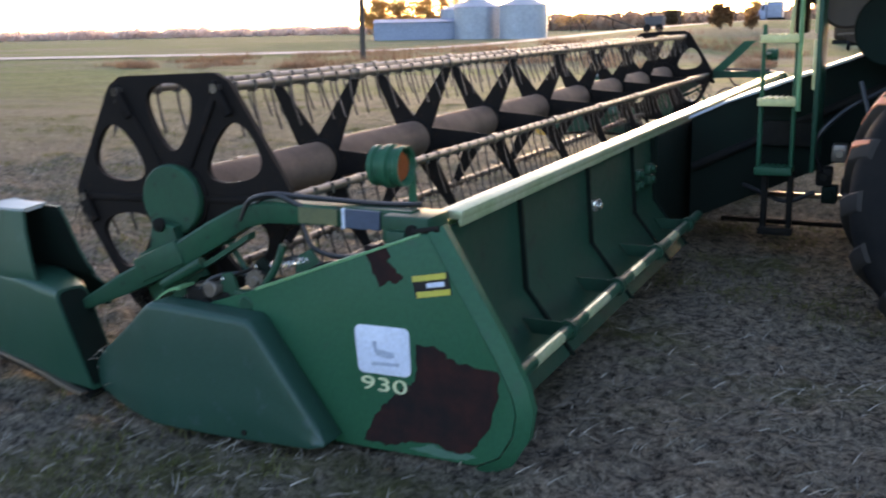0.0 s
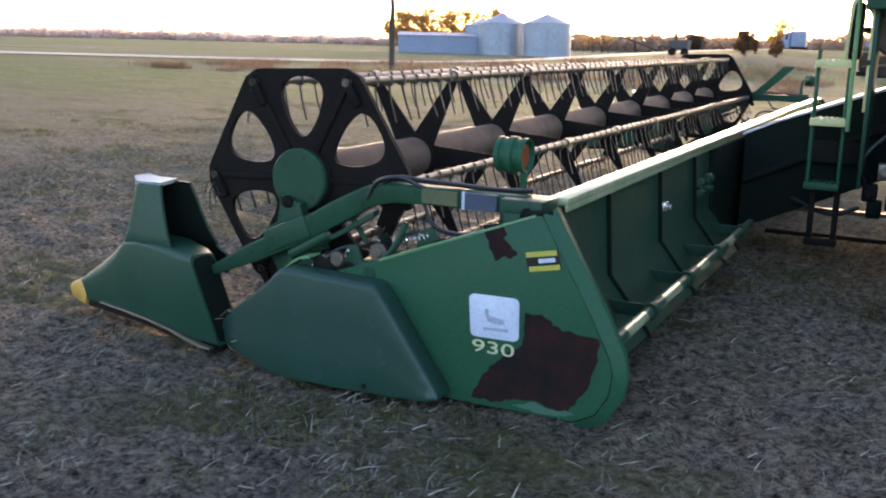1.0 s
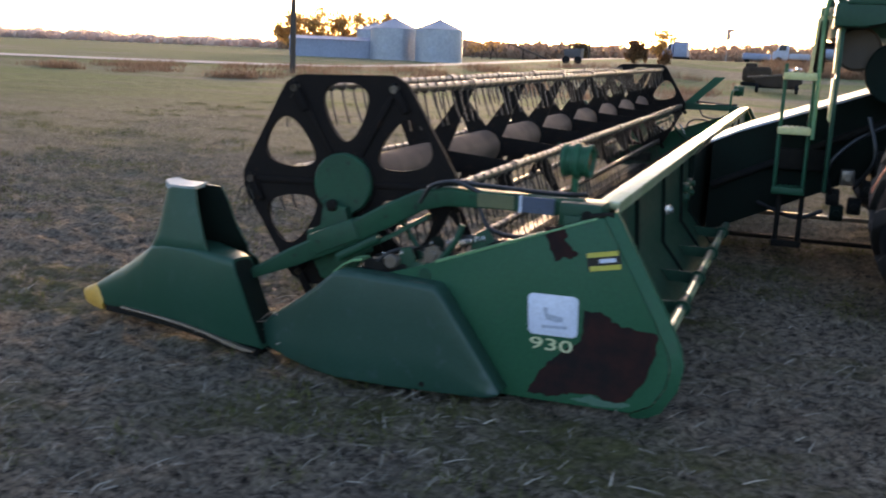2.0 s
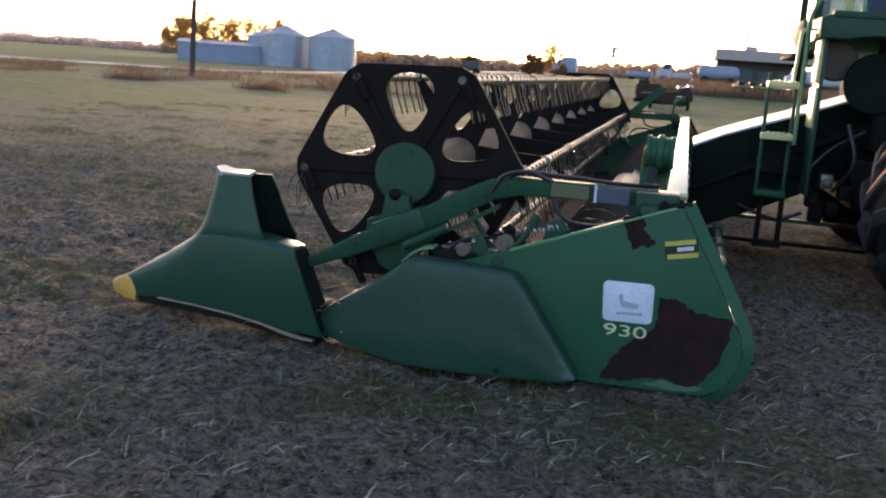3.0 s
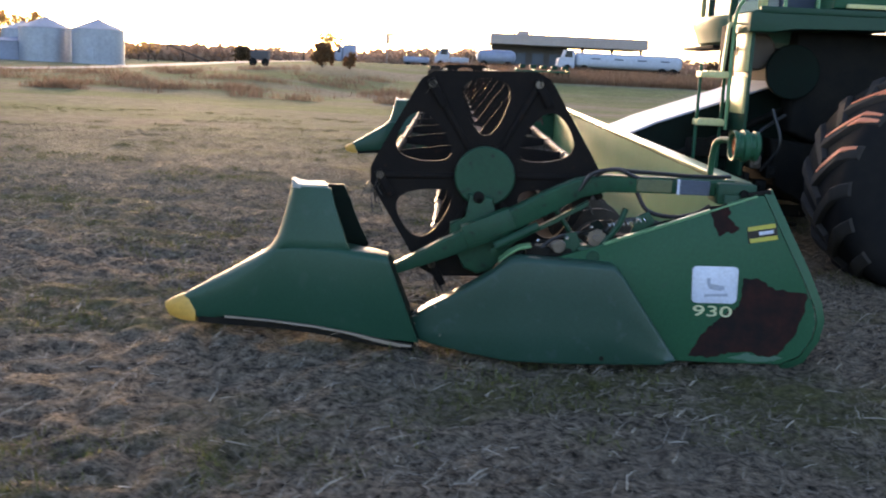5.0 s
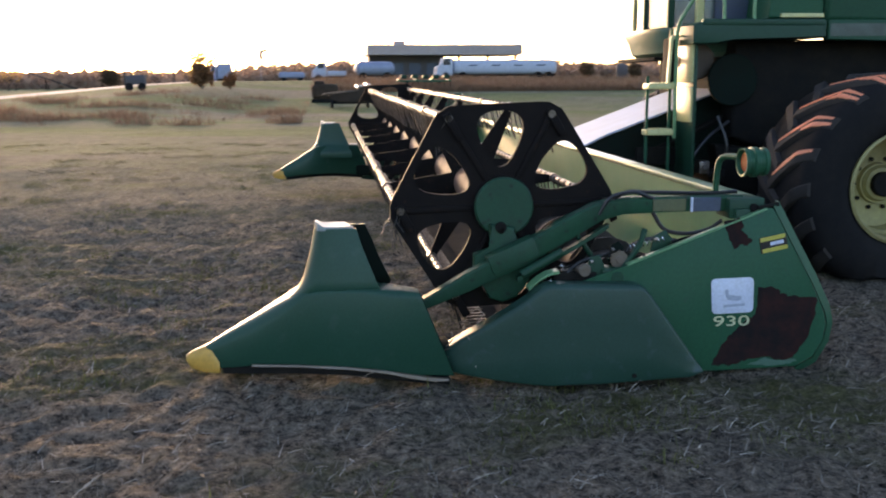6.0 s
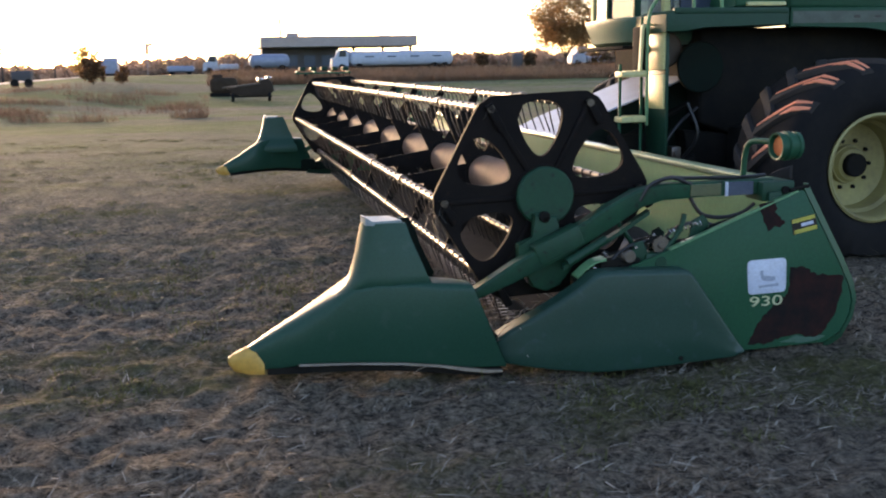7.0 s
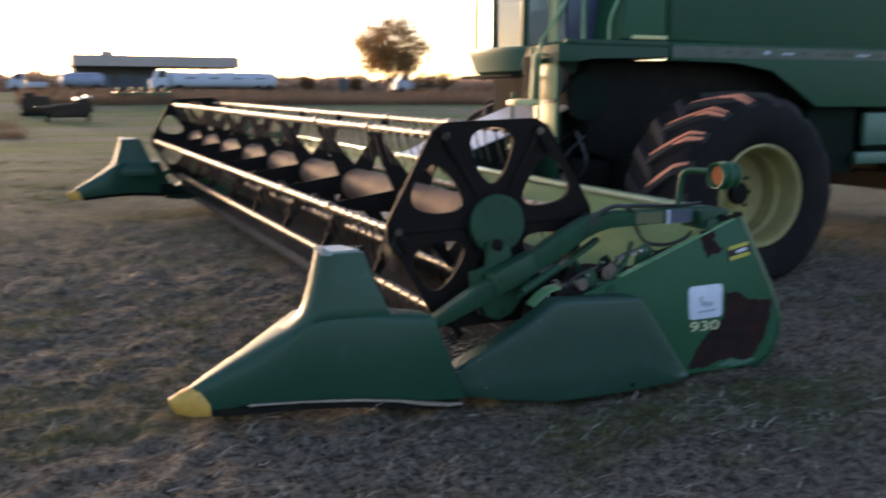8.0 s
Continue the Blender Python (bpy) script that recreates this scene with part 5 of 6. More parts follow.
def rim_mesh(r, depth):
    bm = bmesh.new()
    lathe(bm, [(r + 0.004, 0.045), (r + 0.012, 0.010), (r - 0.008, 0.0), (r - 0.022, 0.012), (r - 0.035, 0.05), (r - 0.045, depth * 0.55), (r - 0.075, depth * 0.62), (r - 0.085, depth), (r - 0.15, depth + 0.02),
               (0.17, depth + 0.02), (0.16, depth - 0.02), (0.15, depth - 0.02), (0.13, depth - 0.06), (0.001, depth - 0.065)], (0, 0, 0), 56)
    return smooth(mesh_of(bm, RIMPAINT, "rim"), 35)


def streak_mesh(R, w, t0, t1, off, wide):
    """A strip along one edge of a bar, coloured as if the low sun lit it."""
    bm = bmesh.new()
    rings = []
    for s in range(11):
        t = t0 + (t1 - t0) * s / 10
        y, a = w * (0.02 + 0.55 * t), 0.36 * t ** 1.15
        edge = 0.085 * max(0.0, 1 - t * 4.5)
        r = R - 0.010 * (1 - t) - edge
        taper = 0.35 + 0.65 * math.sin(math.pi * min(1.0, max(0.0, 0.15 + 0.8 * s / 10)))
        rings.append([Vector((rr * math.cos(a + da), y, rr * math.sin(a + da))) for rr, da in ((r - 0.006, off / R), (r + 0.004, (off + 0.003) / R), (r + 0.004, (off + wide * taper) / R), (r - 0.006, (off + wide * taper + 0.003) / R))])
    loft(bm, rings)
    return smooth(mesh_of(bm, ORANGE, "lit_edge_streak"), 35)


def wheel(at, R, width, rim_r, depth, lugs, far=False, marks=False):
    hub = new("wheel")
    hub.empty_display_size = 0.1
    hub.parent = combine
    hub.matrix_local = Matrix.Translation(at) @ (Matrix.Rotation(math.pi, 4, "Z") if far else Matrix.Identity(4))
    part("tyre", tyre_mesh(R, width, rim_r, "tyre", -at[2] + 0.01), None, hub, "black ribbed tractor tyre")
    for side in (0, 1):
        me = lug_mesh(R, width, side)
        for k in range(lugs):
            a = 2 * math.pi * (k + 0.5 * side) / lugs
            if R * math.sin(a - 0.15) < -at[2] + 0.10 and R * math.cos(a) ** 2 < 0.5 * R:
                continue
            part("lug", me, None, hub).matrix_local = Matrix.Rotation(-a, 4, "Y")
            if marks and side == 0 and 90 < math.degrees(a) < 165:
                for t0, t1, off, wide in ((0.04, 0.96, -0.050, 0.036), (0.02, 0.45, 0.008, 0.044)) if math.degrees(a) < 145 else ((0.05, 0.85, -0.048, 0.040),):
                    part("lit_edge_streak", streak_mesh(R, width, t0, t1, off, wide), None, hub, "salmon orange streak standing in for sun on the lug edge").matrix_local = Matrix.Rotation(-a, 4, "Y")
    part("rim", rim_mesh(rim_r, depth), None, hub, "deep yellow rim")
    for k in range(10):
        a = 2 * math.pi * k / 10
        bm = bmesh.new()
        disc(bm, (0.205 * math.cos(a), depth + 0.005, 0.205 * math.sin(a)), 0.017, "y", 0.03, 8, 0.003)
        part("bolt", bm, GRIME, hub)
    bm = bmesh.new()
    disc(bm, (0, depth - 0.09, 0), 0.10, "y", 0.07, 24, 0.01)
    part("hub_cap", bm, GRIME, hub, "dark hub cap")


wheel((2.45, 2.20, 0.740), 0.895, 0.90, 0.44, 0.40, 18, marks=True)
wheel((2.45, 6.90, 0.740), 0.895, 0.90, 0.44, 0.40, 18, True)
wheel((6.6, 3.3, 0.60), 0.60, 0.42, 0.30, 0.15, 18)
wheel((6.6, 6.6, 0.60), 0.60, 0.42, 0.30, 0.15, 18, True)
bm = bmesh.new()
box(bm, 6.45, 6.75, 3.6, 6.3, 0.45, 0.75, 0.03)
box(bm, 6.3, 6.9, 4.5, 5.4, 0.7, 1.2, 0.03)
part("rear_axle", bm, GRIME, combine)

# platform, ladder and handrails beside the cab
bm = bmesh.new()
prism(bm, [(1.22, 1.90), (1.22, 2.06), (1.34, 2.10), (2.46, 2.10), (2.46, 1.95), (1.60, 1.95), (1.45, 1.90)], SY - 0.02, 4.3, 0.012)
platform = part("platform", bm, GREEN_DARK, combine, "green operator platform")
bm = bmesh.new()
box(bm, 1.30, 2.44, SY - 0.03, SY + 0.02, 2.06, 2.115, 0.008)
part("platform_edge", bm, GREEN_DARK, platform, "worn edge")
bm = bmesh.new()
box(bm, 1.277, 1.305, 3.70, 4.14, 0.66, 1.97, 0.006)
part("ladder_guard", bm, GREEN_DARK, platform, "green guard sheet beside the ladder")
bm = bmesh.new()
box(bm, 1.258, 1.278, 3.715, 4.12, 1.20, 1.52, 0.006)
part("guard_plate", bm, CREAM, platform, "plate with yellow sunlight put into its cream colour")
bm = bmesh.new()
box(bm, 1.258, 1.278, 3.715, 4.10, 1.56, 1.95, 0.006)
part("guard_plate", bm, CREAM, platform, "plate with yellow sunlight put into its cream colour")
bm = bmesh.new()
prism(bm, [(1.085, 1.55), (1.105, 1.96), (1.125, 1.985), (1.30, 1.985), (1.30, 1.965), (1.145, 1.965), (1.125, 1.94), (1.11, 1.55)], 3.86, 3.90, 0.004)
part("guard_frame", bm, CREAM, platform, "pale bent guard frame")
# Solid dark block where the guard has only a shaded recess.
bm = bmesh.new()
box(bm, 1.112, 1.19, 3.905, 4.10, 1.56, 1.96, 0.012)
part("guard_box", bm, GRIME, platform, "dark block standing in for the guard's shaded recess")
ladder = part("ladder", bmesh.new(), GREEN, combine, "green access ladder with worn treads")
for x, top in ((0.92, 1.62), (1.135, 2.05)):
    bm = bmesh.new()
    tube(bm, [(x, 3.93, 0.62), (x, 3.93, top)], 0.015, 10)
    part("rail", bm, GREEN, ladder)
for z in (0.64, 1.11, 1.53):
    bm = bmesh.new()
    box(bm, 0.905, 1.15, 3.84, 4.02, z - 0.03, z + 0.022, 0.006)
    for i in range(5):
        box(bm, 0.955 + i * 0.04, 0.975 + i * 0.04, 3.84, 4.02, z + 0.018, z + 0.030, 0.0)
    # Upper treads get the cream tone for yellow light falling on them.
    part("tread", bm, CREAM if z > 1 else GREEN, ladder, "worn tread")
bm = bmesh.new()
box(bm, 0.95, 0.99, 3.90, 3.97, 0.20, 0.63, 0.01)
box(bm, 1.12, 1.16, 3.90, 3.97, 0.20, 0.63, 0.01)
box(bm, 0.94, 1.17, 3.86, 4.0, 0.19, 0.24, 0.01)
part("hinged_step", bm, GRIME, ladder, "dark lower step")
for pts in ([(1.165, 3.86, 1.05), (1.16, 3.86, 1.75), (1.165, 3.84, 2.06), (1.22, 3.80, 2.20), (1.34, 3.72, 2.44), (1.40, 3.70, 2.75)], [(1.80, 3.66, 2.10), (1.80, 3.66, 2.28), (1.86, 3.67, 2.42), (2.0, 3.72, 2.62)], [(1.52, 3.66, 2.10), (1.50, 3.66, 2.80)]):
    bm = bmesh.new()
    tube(bm, pts, 0.016, 10, 5)
    part("handrail", bm, GREEN_PALE, combine, "worn pale green handrail")

# cab
bm = bmesh.new()
pod = []
for z, grow in ((1.80, -0.10), (1.84, -0.03), (1.93, 0.0), (2.03, 0.05), (2.07, 0.05)):
    ring = [(2.4, 4.12 - grow), (1.45, 4.12 - grow), (1.29 - grow * 0.6, 4.20 - grow * 0.6), (1.20 - grow, 4.38), (1.16 - grow, 4.9), (1.20 - grow, 5.42), (1.29 - grow * 0.6, 5.60 + grow * 0.6), (1.45, 5.68 + grow), (2.4, 5.68 + grow)]
    pod.append([Vector((x, y, z)) for x, y in ring])
loft(bm, pod)
cab = part("cab", bm, CABGREY, combine, "pale grey-green cab base under dark glass")
bm = bmesh.new()
box(bm, 1.10, 1.32, 4.3, 5.5, 1.765, 1.80, 0.012)
part("cab_apron", bm, GRIME, cab)
bm = bmesh.new()
disc(bm, (1.235, 4.55, 1.96), 0.05, "x", 0.09, 20, 0.01)
part("work_lamp", bm, GRIME, cab, "dark work lamp")
outline = [(2.38, 4.16), (1.48, 4.16), (1.27, 4.36), (1.21, 4.9), (1.27, 5.44), (1.48, 5.64), (2.38, 5.64)]
for i in range(len(outline) - 1):
    (x0, y0), (x1, y1) = outline[i], outline[i + 1]
    bm = bmesh.new()
    d = Vector((x1 - x0, y1 - y0, 0)).normalized()
    n = Vector((-d.y, d.x, 0)) * 0.006
    a, c = Vector((x0, y0, 0)) + d * 0.03, Vector((x1, y1, 0)) - d * 0.03
    loft(bm, [[p + Vector((0, 0, z)) for p in (a - n, c - n, c + n, a + n)] for z in (2.09, 3.36)])
    part("pane", bm, CABGLASS, cab, "dark tinted glass", soft=False)
for x, y in outline:
    bm = bmesh.new()
    box(bm, x - 0.035, x + 0.035, y - 0.035, y + 0.035, 2.06, 3.40, 0.012)
    # Two posts are cream, a colour standing in for sunlight on them.
    part("post", bm, CREAM if (x, y) in ((1.48, 4.16), (1.27, 5.44)) else GREEN_DARK, cab)
bm = bmesh.new()
box(bm, 1.0, 2.5, 4.0, 5.8, 3.38, 3.62, 0.06)
part("cab_roof", bm, GREEN, cab, "green cab roof")
bm = bmesh.new()
box(bm, 1.62, 2.20, 4.128, 4.150, 2.14, 2.62, 0.01)
part("door_panel", bm, BLUE, cab, "blue-grey lower door panel")
bm = bmesh.new()
box(bm, 1.75, 2.2, 4.6, 5.2, 2.1, 2.5, 0.06)
box(bm, 2.1, 2.25, 4.6, 5.2, 2.4, 3.1, 0.05)
part("driver_seat", bm, GRIME, cab, "dark driver seat")
bm = bmesh.new()
box(bm, 2.32, 2.36, 4.2, 5.6, 2.07, 3.38, 0.0)
part("cab_rear_wall", bm, GRIME, cab)


# ---- the distance ----
def grain_bin(at, r, eave, peak):
    ob = thing("grain_bin", "galvanised steel grain bin with a conical roof", "grain bin", pose(*at), group="grain bins")
    bm = bmesh.new()
    rings = []
    n = int(eave / 0.22)
    for i in range(n * 2 + 1):
        z = eave * i / (n * 2)
        rr = r + (0.035 if i % 2 else 0.0)
        rings.append([Vector((rr * math.cos(2 * math.pi * k / 40), rr * math.sin(2 * math.pi * k / 40), z - 0.3 if i == 0 else z)) for k in range(40)])
    loft(bm, rings)
    part("wall", bm, BINSTEEL, ob)
    bm = bmesh.new()
    loft(bm, [[Vector(((q + (0.05 if k % 2 else 0) * q / r) * math.cos(2 * math.pi * k / 40), q * math.sin(2 * math.pi * k / 40), z + (0.04 if k % 2 else 0))) for k in range(40)] for q, z in ((r + 0.14, eave - 0.03), (0.30, peak - 0.12), (0.30, peak), (0.05, peak + 0.03))])
    part("roof", bm, BINSTEEL, ob)
    bm = bmesh.new()
    box(bm, -0.4, 0.4, -r - 0.06, -r + 0.1, 0.5, 1.9, 0.02)
    part("door", bm, BINSTEEL, ob)
    for k in (-1, 1):
        bm = bmesh.new()
        tube(bm, [(k * 0.25 + 1.2, -r - 0.02, 0), (k * 0.25 + 1.2, -r - 0.02, eave)], 0.03, 6)
        part("ladder_rail", bm, BINSTEEL, ob)


grain_bin((-46.1, 121, 0), 3.15, 4.25, 5.55)
grain_bin((-53.5, 123, 0), 3.25, 4.20, 5.60)
grain_bin((-58.6, 128, 0), 2.7, 4.00, 5.0)

shed = thing("shed", "long low blue-grey sheet metal shed", "shed", pose(-62.0, 123, -0.4, 0, 0, 24))
bm = bmesh.new()
prism(bm, [(-6.6, 0.0), (6.6, 0.0), (6.6, 2.75), (-6.6, 2.75)], -3.0, 3.0)
part("wall", bm, SHEDMETAL, shed, soft=False)
for i in range(44):
    bm = bmesh.new()
    x = -6.5 + 13.0 * i / 43
    box(bm, x - 0.03, x + 0.03, -3.04, -3.0, 0.0, 2.74)
    part("rib", bm, SHEDMETAL, shed, soft=False)
bm = bmesh.new()
loft(bm, [[Vector((x, y, z)) for y, z in ((-3.25, 2.72), (0, 3.15), (3.25, 2.72), (3.25, 2.80), (0, 3.24), (-3.25, 2.80))] for x in (-6.75, 6.75)])
part("roof", bm, SHEDMETAL, shed, soft=False)


def tree(name, at, height, crown_r, mat, seed, leaves=1400, leaf=0.16, bare=0.0, label="", crown_base=0.28, squash=1.0):
    rnd = random.Random(seed)
    ob = thing(name, label, "tree", pose(*at))
    bm = bmesh.new()
    tips = []

    def limb(p, d, length, r, depth):
        q = p + d * length
        mid = p + d * length * 0.5 + Vector((rnd.uniform(-1, 1), rnd.uniform(-1, 1), 0)) * length * 0.06
        rings = []
        for c, rr in ((p, r), (mid, r * 0.8), (q, r * 0.6)):
            u = d.orthogonal().normalized()
            w = d.cross(u)
            rings.append([c + rr * (math.cos(k * math.pi / 3) * u + math.sin(k * math.pi / 3) * w) for k in range(6)])
        loft(bm, rings)
        tips.append((q, depth))
        if depth:
            for _ in range(rnd.choice((2, 3, 3))):
                nd = (d + Vector((rnd.uniform(-1, 1), rnd.uniform(-1, 1), rnd.uniform(-0.25, 0.55))) * 0.85).normalized()
                limb(q, nd, length * rnd.uniform(0.55, 0.8), r * 0.58, depth - 1)

    limb(Vector((0, 0, -0.2)), Vector((0, 0, 1)), height * crown_base + 0.2, height * 0.022, 0)
    top = tips[-1][0]
    for k in range(5):
        a = 2 * math.pi * k / 5 + rnd.uniform(-0.4, 0.4)
        limb(top - Vector((0, 0, rnd.uniform(0, 0.1) * height)), Vector((math.cos(a) * 0.7, math.sin(a) * 0.7, rnd.uniform(0.6, 1.2))).normalized(), height * rnd.uniform(0.18, 0.26), height * 0.012, 3)
    part("trunk", bm, BARKM, ob, "dark bare trunk and limbs")
    if leaves:
        rng = np.random.default_rng(seed)
        cz, rz = height * (crown_base + 1) / 2, height * (1 - crown_base) / 2
        ends = np.array([tuple(q) for q, dp in tips if dp < 3 and rnd.random() > bare])
        n_cl = int(70 * (1 - bare)) + 6
        d = rng.normal(0, 1, (n_cl, 3))
        d /= np.linalg.norm(d, axis=1)[:, None]
        clumps = d * (rng.uniform(0.15, 1, n_cl) ** 0.45)[:, None] * np.array([crown_r * 0.9, crown_r * 0.9, rz * 0.92]) + np.array([0, 0, cz])
        both = np.concatenate([ends[rng.integers(0, len(ends), n_cl // 3)], clumps])
        c = both[rng.integers(0, len(both), leaves)] + rng.normal(0, crown_r * 0.115, (leaves, 3))
        u = rng.normal(0, 1, (leaves, 3))
        u /= np.linalg.norm(u, axis=1)[:, None]
        w = np.cross(u, rng.normal(0, 1, (leaves, 3)))
        w /= np.linalg.norm(w, axis=1)[:, None]
        s = rng.uniform(0.5, 1.2, leaves)[:, None] * leaf
        v = np.stack([c - u * s, c + w * s * 0.5, c + u * s, c - w * s * 0.5], 1).reshape(-1, 3)
        me = bpy.data.meshes.new("crown")
        me.from_pydata(v.tolist(), [], (np.arange(leaves)[:, None] * 4 + np.arange(4)).tolist())
        me.materials.append(mat)
        part("crown", me, None, ob, kind="stuff")
    return ob


tree("roundheaded_tree", (32.1, 90, 1.7), 7.5, 4.1, LEAF_AUTUMN, 3, 15000, 0.15, 0.05, "round autumn tree with orange-brown leaves", 0.20)
for i, (x, y, h, r) in enumerate(((-74, 131, 7.0, 3.4), (-69, 132, 7.6, 3.4), (-64.5, 133, 7.2, 3.3), (-60, 134, 6.8, 3.0))):
    tree("yard_tree", (x, y, 0), h, r, LEAF_GOLD, 30 + i, 2600, 0.26, 0.25, "autumn tree with thin golden leaves behind the shed", 0.2)
tree("field_tree", (-20.5, 150, 0.7), 6.0, 2.8, LEAF_GOLD, 41, 2200, 0.24, 0.15, "golden autumn tree across the road", 0.15)
tree("field_tree", (-10.3, 64, rise(-10.3, 64)), 1.8, 0.80, LEAF_RUST, 80, 2400, 0.11, 0.1, "small rusty brown bushy tree standing in the field", 0.10)
tree("bare_shrub", (-8.6, 66, rise(-8.6, 66)), 1.3, 0.5, LEAF_RUST, 81, 1000, 0.09, 0.2, "brown half-bare shrub standing in the field", 0.08)
tree("field_tree", (-44.5, 200, 0.2), 4.6, 2.4, LEAF_DARK, 43, 1100, 0.34, 0.1, "dark bushy tree far across the field", 0.1)
for i, (x, h) in enumerate(((-68, 3.8), (-66, 4.6), (-64, 5.4), (-62.6, 4.8))):
    tree("bare_tree", (x, 200, 0.2), h, 1.4, LEAF_GOLD, 50 + i, 160, 0.22, 0.5, "almost bare tree far across the field", 0.2)
for i, (x, y, h, r) in enumerate(((27.6, 88, 1.6, 0.7), (36.5, 92, 2.2, 1.2), (40, 95, 2.6, 1.6), (25.0, 96, 1.9, 0.9))):
    tree("shrub", (x, y, 1.7), h, r, LEAF_DARK, 60 + i, 700, 0.16, 0.0, "dark shrub on the yard edge", 0.05)


def far_brush(name, label, mat, seed, n, az0, az1, near, deep, height):
    """A belt of brush along the horizon between two bearings, uneven in height."""
    rng = np.random.default_rng(seed)
    az, dist = rng.uniform(az0, az1, n), rng.uniform(near, near + deep, n)
    hmax = np.array([height + 0.9 * noise.noise(Vector((a * 0.21, 1, 0))) + 1.2 * noise.noise(Vector((a * 0.9, 5, 0))) + 1.0 * noise.noise(Vector((a * 3.1, 9, 0))) for a in az])
    x, y = np.sin(np.radians(az)) * dist, np.cos(np.radians(az)) * dist
    g = np.array([rise(a, c) for a, c in zip(x, y)])
    z = g + rng.uniform(0, 1, n) ** 0.8 * np.maximum(0.6, hmax)
    c = np.stack([x, y, z], 1)
    u, w = rng.normal(0, 1, (n, 3)), rng.normal(0, 1, (n, 3))
    u /= np.linalg.norm(u, axis=1)[:, None]
    w /= np.linalg.norm(w, axis=1)[:, None]
    s = (rng.uniform(0.35, 1.1, n) * np.where(z - g < 0.6 * hmax, 1.2, 0.7))[:, None]
    v = np.stack([c - u * s, c + w * s, c + u * s, c - w * s], 1).reshape(-1, 3)
    me = bpy.data.meshes.new(name)
    me.from_pydata(v.tolist(), [], (np.arange(n)[:, None] * 4 + np.arange(4)).tolist())
    me.materials.append(mat)
    tagged(new(name, me), label, "trees", kind="stuff")


far_brush("far_treeline", "line of far trees along the horizon, haze put into their pale pink colour", LEAF_FAR, 77, 26000, -64, -28, 300, 60, 2.3)
far_brush("treeline", "brown line of bare autumn trees beyond the field", LEAF_MID, 78, 34000, -30, 46, 250, 60, 4.2)

pole = thing("utility_pole", "tall weathered wooden pole beside the road", "pole", pose(-24.2, 41.5, -0.2))
bm = bmesh.new()
tube(bm, [(0, 0, 0), (0.02, 0, 5), (0.05, 0, 10.5)], 0.14, 12, 0, [0.15, 0.135, 0.11])
part("shaft", bm, BARKM, pole)
bm = bmesh.new()
box(bm, -1.1, 1.1, -0.15, -0.05, 9.6, 9.72, 0.01)
part("crossarm", bm, BARKM, pole)
for x, y, h in ((-32.0, 150, 9.0), (8.0, 150, 8.5), (-30.5, 190, 6.0)):
    p2 = thing("utility_pole", "far weathered wooden utility pole", "pole", pose(x, y, rise(x, y) - 0.2))
    bm = bmesh.new()
    tube(bm, [(0, 0, 0), (0, 0, h)], 0.16, 8)
    part("shaft", bm, BARKM, p2)

# station building with a wide flat roof, tanker and yard vehicles
YZ = 1.75
stn = thing("station_building", "low building under a wide flat brown roof", "building", pose(0, 110, YZ))
bm = bmesh.new()
box(bm, 2.7, 20.0, -5, 5, 2.72, 3.85, 0.04)
part("roof", bm, CONCRETE, stn, "flat brown roof fascia", soft=False)
bm = bmesh.new()
box(bm, 5.9, 7.2, -1, 1, 3.85, 4.40, 0.03)
part("roof_unit", bm, CONCRETE, stn)
# Shade under the roof is part of this wall's dark colour.
bm = bmesh.new()
box(bm, 3.0, 11.6, -1.5, 4.5, -0.3, 2.72)
wall = part("wall", bm, DARKWALL, stn, "shaded wall", soft=False)
for i in range(4):
    bm = bmesh.new()
    box(bm, 3.6 + i * 2.0, 4.9 + i * 2.0, -1.56, -1.5, 0.7, 1.9)
    part("window", bm, BLUE, stn, soft=False)
for x in (13.0, 16.3, 19.5):
    bm = bmesh.new()
    box(bm, x - 0.15, x + 0.15, -3.6, -3.3, -0.3, 2.72)
    part("column", bm, DARKWALL, stn, soft=False)
bm = bmesh.new()
box(bm, 11.6, 16.0, 0.5, 3.0, -0.3, 2.3)
part("kiosk", bm, RUSTY, stn, "brown kiosk", soft=False)


def vehicle(name, label, x0, x1, y, z0, body_z0, body_z1, mat, wheels, cab_len=0.0, rounding=0.4, category="truck"):
    ob = thing(name, label, category, pose((x0 + x1) / 2, y, z0))
    h = (x1 - x0) / 2
    bm = bmesh.new()
    box(bm, -h + cab_len, h, -1.2, 1.2, body_z0, body_z1, rounding, seg=4)
    part("body", bm, mat, ob)
    if cab_len:
        bm = bmesh.new()
        prism(bm, [(-h, 0.4), (-h + 0.1, 1.3), (-h + 0.55, 1.45), (-h + 0.75, 2.15), (-h + cab_len - 0.1, 2.2), (-h + cab_len - 0.1, 0.4)], -1.1, 1.1, 0.08)
        part("truck_cab", bm, mat, ob)
        bm = bmesh.new()
        prism(bm, [(-h + 0.70, 1.45), (-h + 0.85, 2.05), (-h + cab_len - 0.35, 2.05), (-h + cab_len - 0.35, 1.45)], -1.115, -1.09)
        part("window", bm, STICK_BLACK, ob, soft=False)
    bm = bmesh.new()
    box(bm, -h + 0.3, h - 0.1, -0.5, 0.5, max(0.35, body_z0 - 0.25), body_z0 + 0.05, 0.02)
    part("frame", bm, GRIME, ob)
    for wx in wheels:
        for wy in (-0.95, 0.95):
            bm = bmesh.new()
            disc(bm, (wx, wy, 0.40), 0.42, "y", 0.30, 20, 0.05)
            part("wheel", bm, RUBBER, ob)
    return ob


